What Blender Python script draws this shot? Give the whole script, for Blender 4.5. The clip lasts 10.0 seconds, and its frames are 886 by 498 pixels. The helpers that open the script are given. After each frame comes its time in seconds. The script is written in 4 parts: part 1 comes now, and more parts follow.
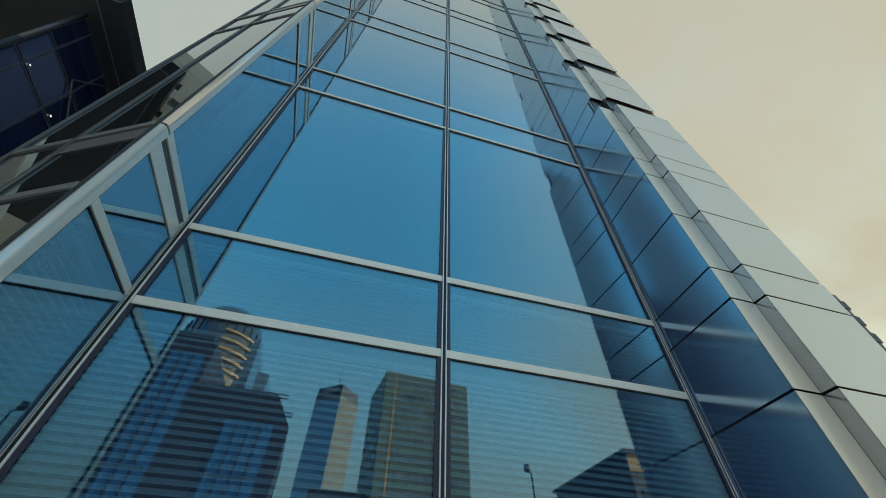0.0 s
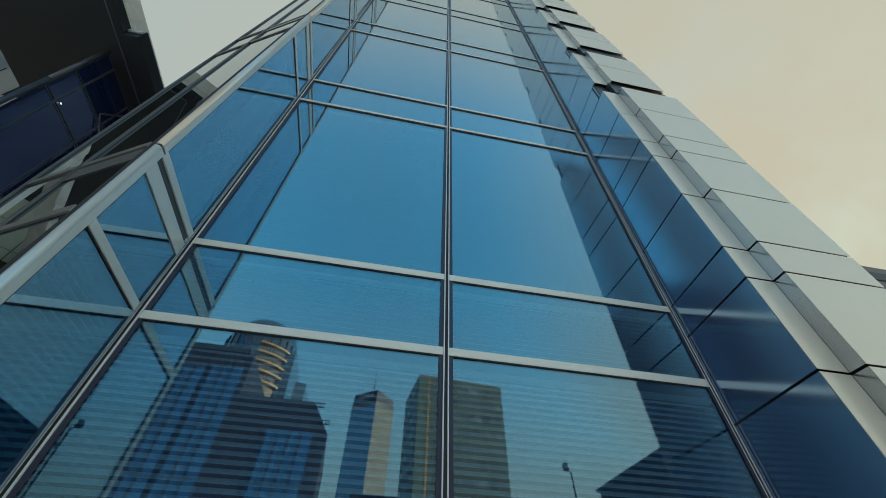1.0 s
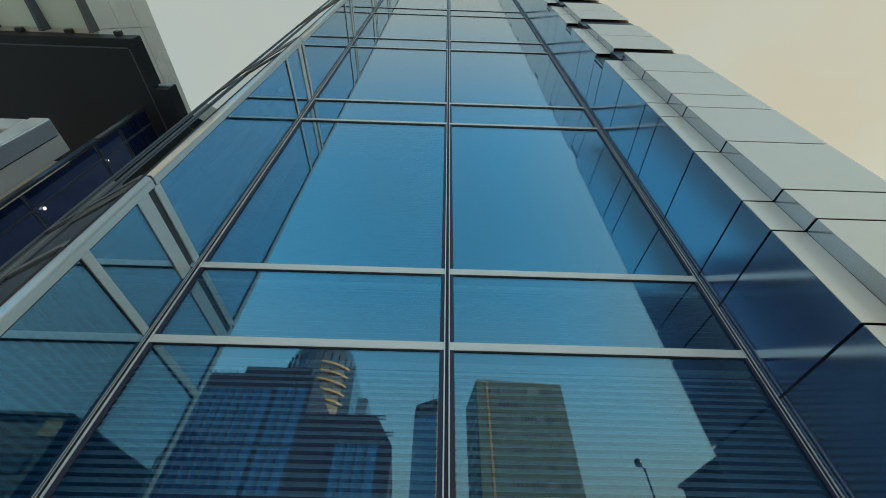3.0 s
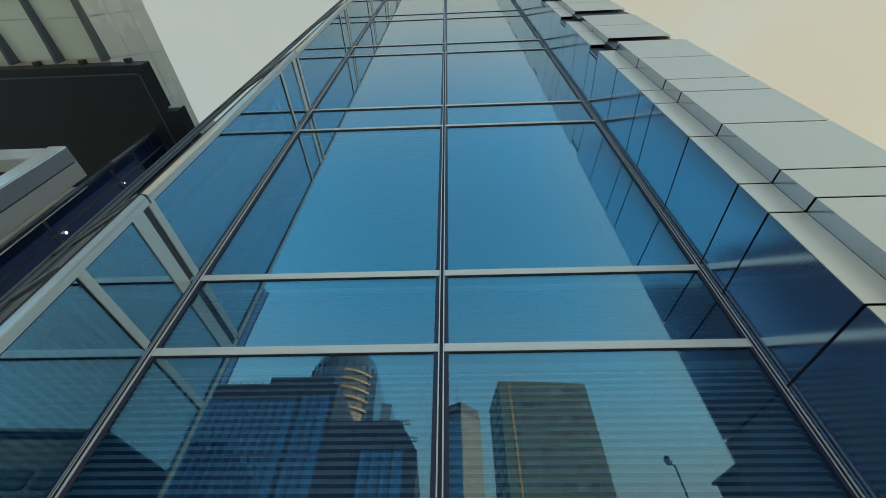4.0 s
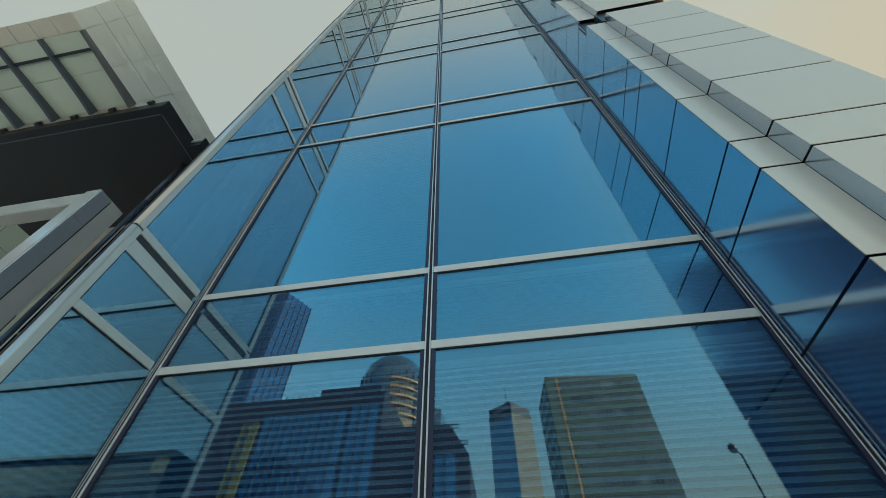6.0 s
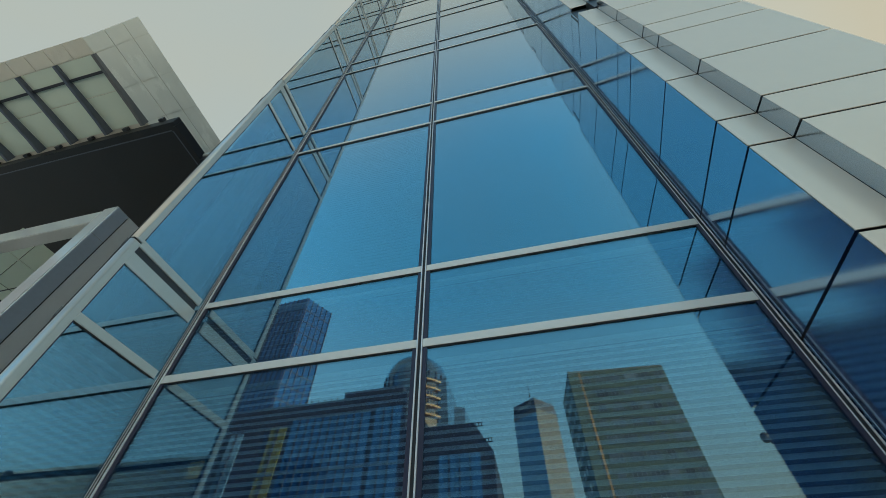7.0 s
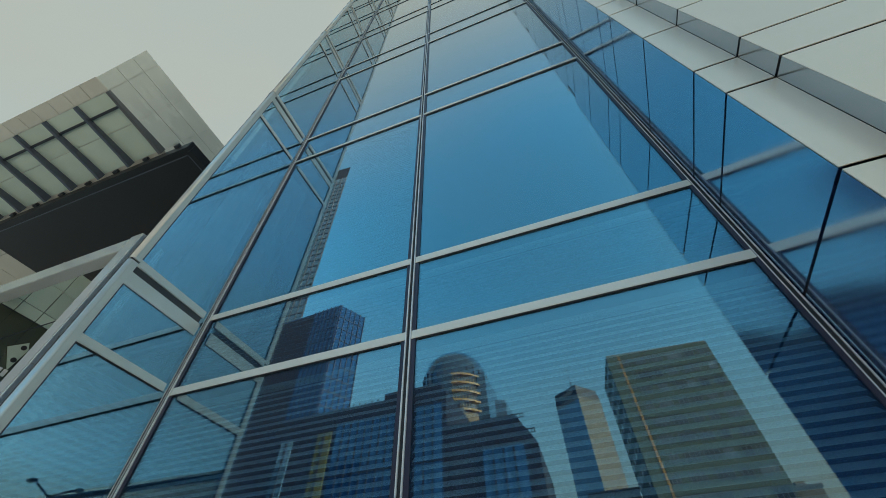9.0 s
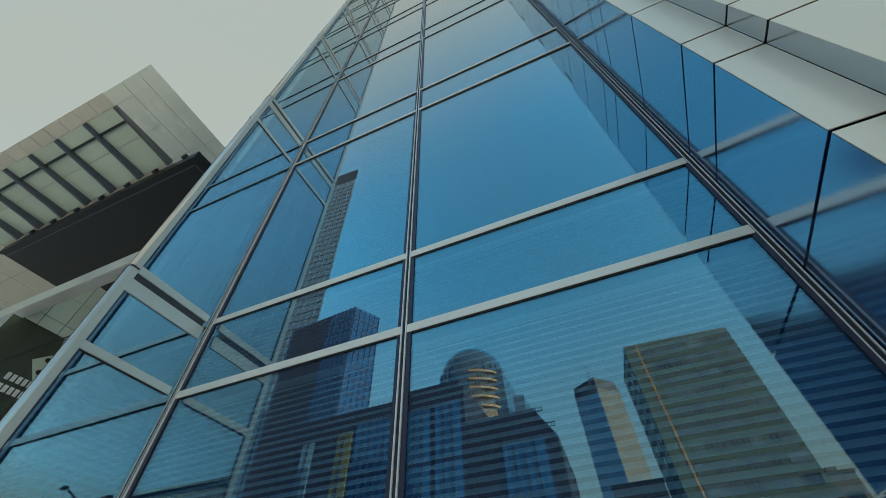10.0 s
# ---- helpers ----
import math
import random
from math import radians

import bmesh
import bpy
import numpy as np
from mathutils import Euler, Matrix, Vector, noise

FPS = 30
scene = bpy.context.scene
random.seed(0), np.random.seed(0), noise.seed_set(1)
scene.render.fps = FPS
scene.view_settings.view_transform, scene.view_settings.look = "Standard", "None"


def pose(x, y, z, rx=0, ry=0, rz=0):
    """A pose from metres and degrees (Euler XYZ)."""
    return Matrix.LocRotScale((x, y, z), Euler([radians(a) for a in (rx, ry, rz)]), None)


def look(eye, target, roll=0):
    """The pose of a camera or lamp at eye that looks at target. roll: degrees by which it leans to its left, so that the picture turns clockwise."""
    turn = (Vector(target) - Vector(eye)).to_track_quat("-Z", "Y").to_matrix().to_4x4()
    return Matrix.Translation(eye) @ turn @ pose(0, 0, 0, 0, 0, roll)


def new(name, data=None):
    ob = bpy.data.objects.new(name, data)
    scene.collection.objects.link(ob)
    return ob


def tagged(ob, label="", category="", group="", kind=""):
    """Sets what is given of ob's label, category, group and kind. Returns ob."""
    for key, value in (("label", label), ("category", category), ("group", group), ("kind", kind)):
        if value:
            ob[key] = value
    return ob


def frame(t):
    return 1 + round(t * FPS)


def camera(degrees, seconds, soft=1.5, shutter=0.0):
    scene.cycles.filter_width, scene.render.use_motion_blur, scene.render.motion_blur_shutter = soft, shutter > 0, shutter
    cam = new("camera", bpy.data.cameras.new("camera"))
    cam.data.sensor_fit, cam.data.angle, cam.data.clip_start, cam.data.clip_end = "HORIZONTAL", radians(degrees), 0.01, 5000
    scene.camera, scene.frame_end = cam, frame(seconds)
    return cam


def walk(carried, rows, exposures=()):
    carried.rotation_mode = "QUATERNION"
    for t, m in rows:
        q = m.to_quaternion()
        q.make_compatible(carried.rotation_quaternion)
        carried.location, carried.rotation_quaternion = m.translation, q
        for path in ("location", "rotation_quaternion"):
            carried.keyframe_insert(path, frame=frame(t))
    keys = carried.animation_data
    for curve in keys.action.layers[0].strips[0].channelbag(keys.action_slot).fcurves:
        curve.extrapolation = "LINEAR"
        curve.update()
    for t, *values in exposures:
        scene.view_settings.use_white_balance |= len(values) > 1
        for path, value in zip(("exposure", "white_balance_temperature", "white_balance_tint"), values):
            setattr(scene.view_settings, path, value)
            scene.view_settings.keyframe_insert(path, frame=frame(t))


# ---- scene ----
cam = camera(97.4, 10.0, soft=0.6)
PATH = [
    (0, (-0.747, -2.58, 1.704), (-0.382, -1.277, 3.176), 1.1),
    (0.5, (-0.595, -2.598, 1.699), (-0.301, -1.28, 3.174), 1.4),
    (1, (-0.51, -2.595, 1.697), (-0.271, -1.268, 3.175), 1.2),
    (1.5, (-0.415, -2.576, 1.696), (-0.233, -1.241, 3.174), 1.1),
    (2, (-0.307, -2.554, 1.697), (-0.177, -1.219, 3.18), 1.0),
    (2.5, (-0.194, -2.53, 1.699), (-0.123, -1.194, 3.186), 1.1),
    (4, (0.119, -2.494, 1.696), (0.059, -1.174, 3.198), 0.6),
    (4.5, (0.212, -2.482, 1.697), (0.108, -1.166, 3.199), 0.5),
    (5, (0.34, -2.449, 1.698), (0.183, -1.142, 3.203), 0.7),
    (5.5, (0.436, -2.41, 1.698), (0.243, -1.112, 3.207), 0.5),
    (7, (0.743, -2.32, 1.698), (0.43, -1.04, 3.202), 0.2),
    (7.5, (0.832, -2.287, 1.693), (0.484, -1.014, 3.196), -0.1),
    (8, (0.909, -2.253, 1.69), (0.526, -0.983, 3.188), -0.3),
    (8.5, (0.979, -2.203, 1.694), (0.565, -0.939, 3.187), -0.9),
    (9, (1.043, -2.145, 1.698), (0.599, -0.89, 3.19), -1.2),
    (9.5, (1.097, -2.09, 1.687), (0.625, -0.842, 3.177), -1.8),
    (10, (1.156, -2.043, 1.686), (0.654, -0.802, 3.172), -2.0),
]
walk(cam, [(t, look(eye, target, roll)) for t, eye, target, roll in PATH], [(0.0, 1.1, 6900, 6), (10.0, 1.1, 6900, 6)])

# ---- sky, sun ----
SUN_AZ, SUN_EL = 76.0, 19.0          # degrees from +y towards +x, and above the horizon
world = bpy.data.worlds.new("sky")
scene.world = world
world.use_nodes = True
wn = world.node_tree.nodes
sky = wn.new("ShaderNodeTexSky")
sky.sky_type = "NISHITA"
sky.sun_disc = False
sky.sun_elevation, sky.sun_rotation = radians(SUN_EL), radians(SUN_AZ)
sky.air_density, sky.dust_density, sky.ozone_density = 1.0, 1.0, 2.5
# a pale evening haze on one side of the sky, blue on the other
dim = wn.new("ShaderNodeVectorMath")
dim.operation = "SCALE"
dim.inputs["Scale"].default_value = 0.24
haze = wn.new("ShaderNodeMix")
haze.data_type = "RGBA"
warm = wn.new("ShaderNodeMix")
warm.data_type = "RGBA"
warm.inputs["A"].default_value, warm.inputs["B"].default_value = (0.198, 0.222, 0.218, 1), (0.254, 0.239, 0.192, 1)
sunward = wn.new("ShaderNodeVectorMath")
sunward.operation = "DOT_PRODUCT"
sunward.inputs[1].default_value = (math.sin(radians(SUN_AZ)), math.cos(radians(SUN_AZ)), 0.0)
warmth = wn.new("ShaderNodeMapRange")
warmth.inputs["From Min"].default_value, warmth.inputs["From Max"].default_value = -0.3, 0.8
world.node_tree.links.new(sunward.outputs["Value"], warmth.inputs["Value"])
world.node_tree.links.new(warmth.outputs["Result"], warm.inputs["Factor"])
world.node_tree.links.new(warm.outputs["Result"], haze.inputs["B"])
way = wn.new("ShaderNodeTexCoord")
toward = wn.new("ShaderNodeVectorMath")
toward.operation = "DOT_PRODUCT"
toward.inputs[1].default_value = (math.sin(radians(-2)), math.cos(radians(-2)), 0.0)
thick = wn.new("ShaderNodeMapRange")
thick.interpolation_type = "SMOOTHSTEP"
thick.inputs["From Min"].default_value, thick.inputs["From Max"].default_value = -0.50, -0.08
thick.inputs["To Min"].default_value, thick.inputs["To Max"].default_value = 0.10, 0.99
world.node_tree.links.new(way.outputs["Generated"], toward.inputs[0])
world.node_tree.links.new(way.outputs["Generated"], sunward.inputs[0])
world.node_tree.links.new(toward.outputs["Value"], thick.inputs["Value"])
rise = wn.new("ShaderNodeSeparateXYZ")
low_haze = wn.new("ShaderNodeMapRange")
low_haze.inputs["From Min"].default_value, low_haze.inputs["From Max"].default_value = 0.20, 0.66
low_haze.inputs["To Min"].default_value, low_haze.inputs["To Max"].default_value = 0.99, 0.08
most = wn.new("ShaderNodeMath")
most.operation = "MAXIMUM"
world.node_tree.links.new(way.outputs["Generated"], rise.inputs[0])
world.node_tree.links.new(rise.outputs["Z"], low_haze.inputs["Value"])
world.node_tree.links.new(low_haze.outputs["Result"], most.inputs[0])
world.node_tree.links.new(thick.outputs["Result"], most.inputs[1])
# faint drifting veils in the haze
veil = wn.new("ShaderNodeTexNoise")
veil.inputs["Scale"].default_value, veil.inputs["Detail"].default_value = 2.6, 4
uneven = wn.new("ShaderNodeMapRange")
uneven.inputs["From Min"].default_value, uneven.inputs["From Max"].default_value = 0.3, 0.7
uneven.inputs["To Min"].default_value, uneven.inputs["To Max"].default_value = -0.05, 0.05
total = wn.new("ShaderNodeMath")
total.use_clamp = True
world.node_tree.links.new(way.outputs["Generated"], veil.inputs["Vector"])
world.node_tree.links.new(veil.outputs[0], uneven.inputs["Value"])
# the side towards the sun is hazier
sunside = wn.new("ShaderNodeMapRange")
sunside.interpolation_type = "SMOOTHSTEP"
sunside.inputs["From Min"].default_value, sunside.inputs["From Max"].default_value = -0.12, 0.46
sunside.inputs["To Min"].default_value, sunside.inputs["To Max"].default_value = 0.0, 0.86
world.node_tree.links.new(sunward.outputs["Value"], sunside.inputs["Value"])
hazier = wn.new("ShaderNodeMath")
hazier.operation = "MAXIMUM"
world.node_tree.links.new(most.outputs["Value"], hazier.inputs[0])
banked = wn.new("ShaderNodeMapRange")            # that bank of haze thins out higher up
banked.inputs["From Min"].default_value, banked.inputs["From Max"].default_value = 0.42, 0.68
banked.inputs["To Min"].default_value, banked.inputs["To Max"].default_value = 1.0, 0.66
bank = wn.new("ShaderNodeMath")
bank.operation = "MULTIPLY"
world.node_tree.links.new(rise.outputs["Z"], banked.inputs["Value"])
world.node_tree.links.new(sunside.outputs["Result"], bank.inputs[0])
world.node_tree.links.new(banked.outputs["Result"], bank.inputs[1])
world.node_tree.links.new(bank.outputs["Value"], hazier.inputs[1])
world.node_tree.links.new(hazier.outputs["Value"], total.inputs[0])
world.node_tree.links.new(uneven.outputs["Result"], total.inputs[1])
world.node_tree.links.new(total.outputs["Value"], haze.inputs["Factor"])
world.node_tree.links.new(sky.outputs[0], dim.inputs[0])
clear_blue = wn.new("ShaderNodeVectorMath")      # a deep clear evening blue
clear_blue.operation = "MULTIPLY"
clear_blue.inputs[1].default_value = (0.37, 1.0, 0.98)
world.node_tree.links.new(dim.outputs[0], clear_blue.inputs[0])
world.node_tree.links.new(clear_blue.outputs[0], haze.inputs["A"])
# the haze is brighter low down on the sun's side
low = wn.new("ShaderNodeMapRange")
low.inputs["From Min"].default_value, low.inputs["From Max"].default_value = 0.10, 0.45
low.inputs["To Min"].default_value, low.inputs["To Max"].default_value = 0.85, 0.0
near_sun = wn.new("ShaderNodeMapRange")
near_sun.interpolation_type = "SMOOTHSTEP"
near_sun.inputs["From Min"].default_value, near_sun.inputs["From Max"].default_value = 0.35, 0.95
glow = wn.new("ShaderNodeMath")
glow.operation = "MULTIPLY_ADD"
glow.inputs[2].default_value = 1.0
bright = wn.new("ShaderNodeVectorMath")
bright.operation = "SCALE"
world.node_tree.links.new(rise.outputs["Z"], low.inputs["Value"])
world.node_tree.links.new(sunward.outputs["Value"], near_sun.inputs["Value"])
world.node_tree.links.new(low.outputs["Result"], glow.inputs[0])
world.node_tree.links.new(near_sun.outputs["Result"], glow.inputs[1])
world.node_tree.links.new(haze.outputs["Result"], bright.inputs[0])
world.node_tree.links.new(glow.outputs["Value"], bright.inputs["Scale"])
world.node_tree.links.new(bright.outputs[0], wn["Background"].inputs[0])
wn["Background"].inputs[1].default_value = 1.05

sun = new("sun", bpy.data.lights.new("sun", "SUN"))
sun.data.energy, sun.data.angle, sun.data.color = 3.5, radians(0.6), (1.0, 0.84, 0.64)
_az, _el = radians(SUN_AZ), radians(SUN_EL)
SUN_DIR = Vector((math.sin(_az) * math.cos(_el), math.cos(_az) * math.cos(_el), math.sin(_el)))
sun.matrix_world = look(SUN_DIR * 300, (0, 0, 0))


# ---- materials ----
def material(name, base, rough=0.5, metal=0.0, vary=0.08, scale=3.0, fine=60.0, bump=0.02, spec=0.5, coat=0.0, streak=0.0, rand=0.0, uneven_gloss=0.08):
    """A painted, metal or mineral surface with broad stains, fine grain, optional rain streaks and piece-to-piece variation."""
    m = bpy.data.materials.new(name)
    m.use_nodes = True
    n, l = m.node_tree.nodes, m.node_tree.links
    b = n["Principled BSDF"]
    co = n.new("ShaderNodeTexCoord")
    broad = n.new("ShaderNodeTexNoise")
    broad.inputs["Scale"].default_value, broad.inputs["Detail"].default_value = scale, 5
    grain = n.new("ShaderNodeTexNoise")
    grain.inputs["Scale"].default_value, grain.inputs["Detail"].default_value = fine, 3
    if streak:
        mp = n.new("ShaderNodeMapping")
        mp.inputs["Scale"].default_value = (1, 1, streak)
        l.new(co.outputs["Object"], mp.inputs[0])
        l.new(mp.outputs[0], broad.inputs["Vector"])
    else:
        l.new(co.outputs["Object"], broad.inputs["Vector"])
    l.new(co.outputs["Object"], grain.inputs["Vector"])
    add = n.new("ShaderNodeMath")
    add.operation = "MULTIPLY_ADD"
    add.inputs[1].default_value = 0.3
    l.new(grain.outputs[0], add.inputs[0])
    l.new(broad.outputs[0], add.inputs[2])
    rng = n.new("ShaderNodeMapRange")
    rng.inputs["From Min"].default_value, rng.inputs["From Max"].default_value = 0.35, 0.95
    rng.inputs["To Min"].default_value, rng.inputs["To Max"].default_value = 1 - vary, 1 + vary
    l.new(add.outputs[0], rng.inputs["Value"])
    last = rng.outputs[0]
    if rand:
        info = n.new("ShaderNodeObjectInfo")
        r2 = n.new("ShaderNodeMapRange")
        r2.inputs["To Min"].default_value, r2.inputs["To Max"].default_value = 1 - rand, 1 + rand
        l.new(info.outputs["Random"], r2.inputs["Value"])
        mu = n.new("ShaderNodeMath")
        mu.operation = "MULTIPLY"
        l.new(last, mu.inputs[0])
        l.new(r2.outputs[0], mu.inputs[1])
        last = mu.outputs[0]
    hsv = n.new("ShaderNodeHueSaturation")
    hsv.inputs["Color"].default_value = (*base, 1)
    l.new(last, hsv.inputs["Value"])
    l.new(hsv.outputs[0], b.inputs["Base Color"])
    rr = n.new("ShaderNodeMapRange")
    rr.inputs["From Min"].default_value, rr.inputs["From Max"].default_value = 0.35, 0.95
    rr.inputs["To Min"].default_value, rr.inputs["To Max"].default_value = max(rough - uneven_gloss, 0.02), min(rough + uneven_gloss, 1)
    l.new(add.outputs[0], rr.inputs["Value"])
    l.new(rr.outputs[0], b.inputs["Roughness"])
    b.inputs["Metallic"].default_value = metal
    b.inputs["Specular IOR Level"].default_value = spec
    b.inputs["Coat Weight"].default_value = coat
    if bump:
        bp = n.new("ShaderNodeBump")
        bp.inputs["Strength"].default_value, bp.inputs["Distance"].default_value = bump, 0.01
        l.new(grain.outputs[0], bp.inputs["Height"])
        l.new(bp.outputs[0], b.inputs["Normal"])
    return m


def coated_glass(name, tint, mirror, base, rough=0.0, wave=0.0005, clear=True, body=(0.01, 0.02, 0.05), blue_lift=0.0, graze=3.4):
    """Solar-control glass: a metal-oxide mirror coat over tinted glass (clear) or over enamel (not clear)."""
    m = bpy.data.materials.new(name)
    m.use_nodes = True
    n, l = m.node_tree.nodes, m.node_tree.links
    n.remove(n["Principled BSDF"])
    gl = n.new("ShaderNodeBsdfGlossy")
    gl.inputs["Color"].default_value, gl.inputs["Roughness"].default_value = (*mirror, 1), rough
    if clear:
        tr = n.new("ShaderNodeBsdfTransparent")
    else:
        tr = n.new("ShaderNodeBsdfDiffuse")
        tint = body
    tr.inputs["Color"].default_value = (*tint, 1)
    fr = n.new("ShaderNodeLayerWeight")
    fr.inputs["Blend"].default_value = 0.5
    pw = n.new("ShaderNodeMath")
    pw.operation = "POWER"
    pw.inputs[1].default_value = graze
    face = n.new("ShaderNodeBsdfGlossy")
    face.inputs["Color"].default_value, face.inputs["Roughness"].default_value = (0.92, 0.95, 0.96, 1), rough
    mix = n.new("ShaderNodeMixShader")
    mix.inputs[0].default_value = base
    top = n.new("ShaderNodeMixShader")
    l.new(fr.outputs["Facing"], pw.inputs[0])
    under = tr
    if blue_lift:                                      # diffuse blue veil, added to lift the pane's darkest tones
        lift_body = n.new("ShaderNodeBsdfDiffuse")
        lift_body.inputs["Color"].default_value = (*body, 1)
        under = n.new("ShaderNodeMixShader")
        under.inputs[0].default_value = blue_lift
        l.new(tr.outputs[0], under.inputs[1])
        l.new(lift_body.outputs[0], under.inputs[2])
    l.new(under.outputs[0], mix.inputs[1])
    l.new(gl.outputs[0], mix.inputs[2])
    l.new(pw.outputs[0], top.inputs[0])
    l.new(mix.outputs[0], top.inputs[1])
    l.new(face.outputs[0], top.inputs[2])
    l.new(top.outputs[0], n["Material Output"].inputs[0])
    co = n.new("ShaderNodeTexCoord")
    info = n.new("ShaderNodeObjectInfo")
    off = n.new("ShaderNodeVectorMath")
    off.operation = "ADD"
    sc = n.new("ShaderNodeVectorMath")
    sc.operation = "SCALE"
    sc.inputs["Scale"].default_value = 40.0
    cmb = n.new("ShaderNodeCombineXYZ")
    for i in range(3):
        l.new(info.outputs["Random"], cmb.inputs[i])
    l.new(cmb.outputs[0], sc.inputs[0])
    l.new(co.outputs["Object"], off.inputs[0])
    l.new(sc.outputs[0], off.inputs[1])
    nz = n.new("ShaderNodeTexNoise")
    nz.inputs["Scale"].default_value, nz.inputs["Detail"].default_value = 1.3, 1
    l.new(off.outputs[0], nz.inputs["Vector"])
    bp = n.new("ShaderNodeBump")
    bp.inputs["Strength"].default_value, bp.inputs["Distance"].default_value = 1.0, wave
    l.new(nz.outputs[0], bp.inputs["Height"])
    l.new(bp.outputs[0], gl.inputs["Normal"])
    l.new(bp.outputs[0], face.inputs["Normal"])
    return m


GLASS = coated_glass("blue_coated_glass", (0.80, 0.96, 1.0), (0.60, 0.80, 0.83), 0.244, blue_lift=0.20, body=(0.012, 0.07, 0.22), graze=2.7)
WING_GLASS = coated_glass("wing_coated_glass", (0.68, 0.92, 0.94), (0.38, 0.66, 0.88), 0.53, blue_lift=0.12, body=(0.012, 0.05, 0.12))
SPANDREL = coated_glass("blue_enamel_panel", None, (0.66, 0.86, 0.97), 0.70, rough=0.13, clear=False, body=(0.045, 0.085, 0.26))
DARK_GLASS = coated_glass("dark_glass", (0.10, 0.12, 0.15), (0.42, 0.50, 0.56), 0.32)
NAVY_GLASS = coated_glass("navy_glass", None, (0.34, 0.44, 0.80), 0.34, clear=False, body=(0.013, 0.030, 0.115))
CITY_GLASS = coated_glass("city_blue_glass", None, (0.20, 0.48, 0.86), 0.30, rough=0.05, clear=False, body=(0.020, 0.09, 0.29))
SOFT_GLASS = coated_glass("pale_blue_glass", None, (0.42, 0.60, 0.80), 0.4, rough=0.1, clear=False, body=(0.11, 0.22, 0.36))
SILVER = material("satin_aluminium", (0.72, 0.73, 0.71), 0.38, 0.3, vary=0.06, scale=1.5, fine=40, bump=0.01)
TRIM = material("brushed_corner_metal", (0.64, 0.67, 0.66), 0.32, 0.5, uneven_gloss=0.02, vary=0.08, scale=1.2, fine=14, bump=0.0)
BAR_METAL = material("pale_anodised_bar", (0.85, 0.84, 0.78), 0.45, 0.1, vary=0.05, scale=1.5, fine=25, bump=0.0)
FIN = material("bright_aluminium_fin", (0.86, 0.87, 0.89), 0.35, 0.2, vary=0.05, fine=60, bump=0.0)
FRAME = material("plum_frame_paint", (0.038, 0.036, 0.066), 0.45, vary=0.12, fine=120, bump=0.01)
GASKET = material("black_gasket", (0.028, 0.028, 0.032), 0.7, vary=0.1, bump=0.0)
WHITE = material("pale_cladding_panel", (0.77, 0.70, 0.59), 0.30, 0.14, uneven_gloss=0.0, vary=0.04, scale=0.8, fine=9, bump=0.0, streak=0.25, rand=0.03)
POLISHED = material("edge_cladding_panel", (0.78, 0.71, 0.60), 0.24, 0.22, uneven_gloss=0.0, vary=0.04, scale=0.8, fine=9, bump=0.0, streak=0.25, rand=0.03)
# step faces: the cladding's shade and blue reflection are in this base colour
TINTED_STEP = material("shade_tinted_step_panel", (0.52, 0.56, 0.60), 0.15, 0.9, uneven_gloss=0.0, vary=0.04, scale=0.8, fine=9, bump=0.0, streak=0.25, rand=0.03)
# fascia metal of the wing's outer face, darkened to stand for shade
SHADED_GREY = material("shaded_grey_aluminium", (0.10, 0.102, 0.105), 0.35, 0.2, vary=0.08, fine=150, bump=0.01)
PORTAL = material("satin_steel_portal", (0.88, 0.89, 0.87), 0.16, 0.4, uneven_gloss=0.0, vary=0.08, scale=0.7, fine=12, bump=0.0)
# post panels: the reflected blue is put into the base colour
BLUE_TINTED_STEEL = material("reflection_tinted_steel", (0.62, 0.70, 0.80), 0.3, 0.6, uneven_gloss=0.02, vary=0.12, scale=0.5, fine=9, bump=0.0)
# darker than the corner trim: the outer face's shade is in this colour
DARKENED_METAL = material("darkened_grey_metal", (0.17, 0.175, 0.18), 0.38, 0.4, vary=0.08, scale=1.2, fine=14, bump=0.0)
# the dimness of the rooms is put into this dark base
INNER = material("dim_office_interior", (0.09, 0.095, 0.10), 0.8, vary=0.1, bump=0.0)
SLAT = material("blind_slat_paint", (0.90, 0.88, 0.90), 0.5, vary=0.05, bump=0.0)
# dimmed copy of the slat paint: the fainter look is in its colour
SLAT_DIM = material("dimmed_slat_paint", (0.40, 0.48, 0.47), 0.5, vary=0.05, bump=0.0)
SLAT_DARK = material("dark_green_slat", (0.02, 0.15, 0.13), 0.5, vary=0.05, bump=0.0)
CONCRETE = material("concrete", (0.32, 0.31, 0.29), 0.85, vary=0.2, scale=1.2, fine=50, bump=0.2)
ROOFING = material("roof_felt", (0.12, 0.12, 0.12), 0.9, vary=0.2, bump=0.2)
PAVING = material("paving_stone", (0.54, 0.55, 0.55), 0.85, vary=0.2, scale=0.6, fine=30, bump=0.2)
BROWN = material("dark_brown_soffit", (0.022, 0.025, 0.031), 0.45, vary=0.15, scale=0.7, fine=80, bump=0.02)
PALE = material("pale_soffit_panel", (0.74, 0.72, 0.64), 0.25, 0.0, vary=0.06, scale=0.6, fine=120, bump=0.005, rand=0.05)
OLIVE = coated_glass("olive_glass", None, (0.60, 0.64, 0.54), 0.28, clear=False, body=(0.11, 0.125, 0.09))
OPAL = material("pale_green_glazing", (0.66, 0.76, 0.66), 0.12, 0.0, vary=0.05, scale=0.5, bump=0.0, rand=0.05)
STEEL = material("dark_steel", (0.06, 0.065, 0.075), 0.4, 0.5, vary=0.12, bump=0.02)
NAVY = material("navy_metal", (0.022, 0.03, 0.075), 0.5, 0.1, vary=0.1, bump=0.0)
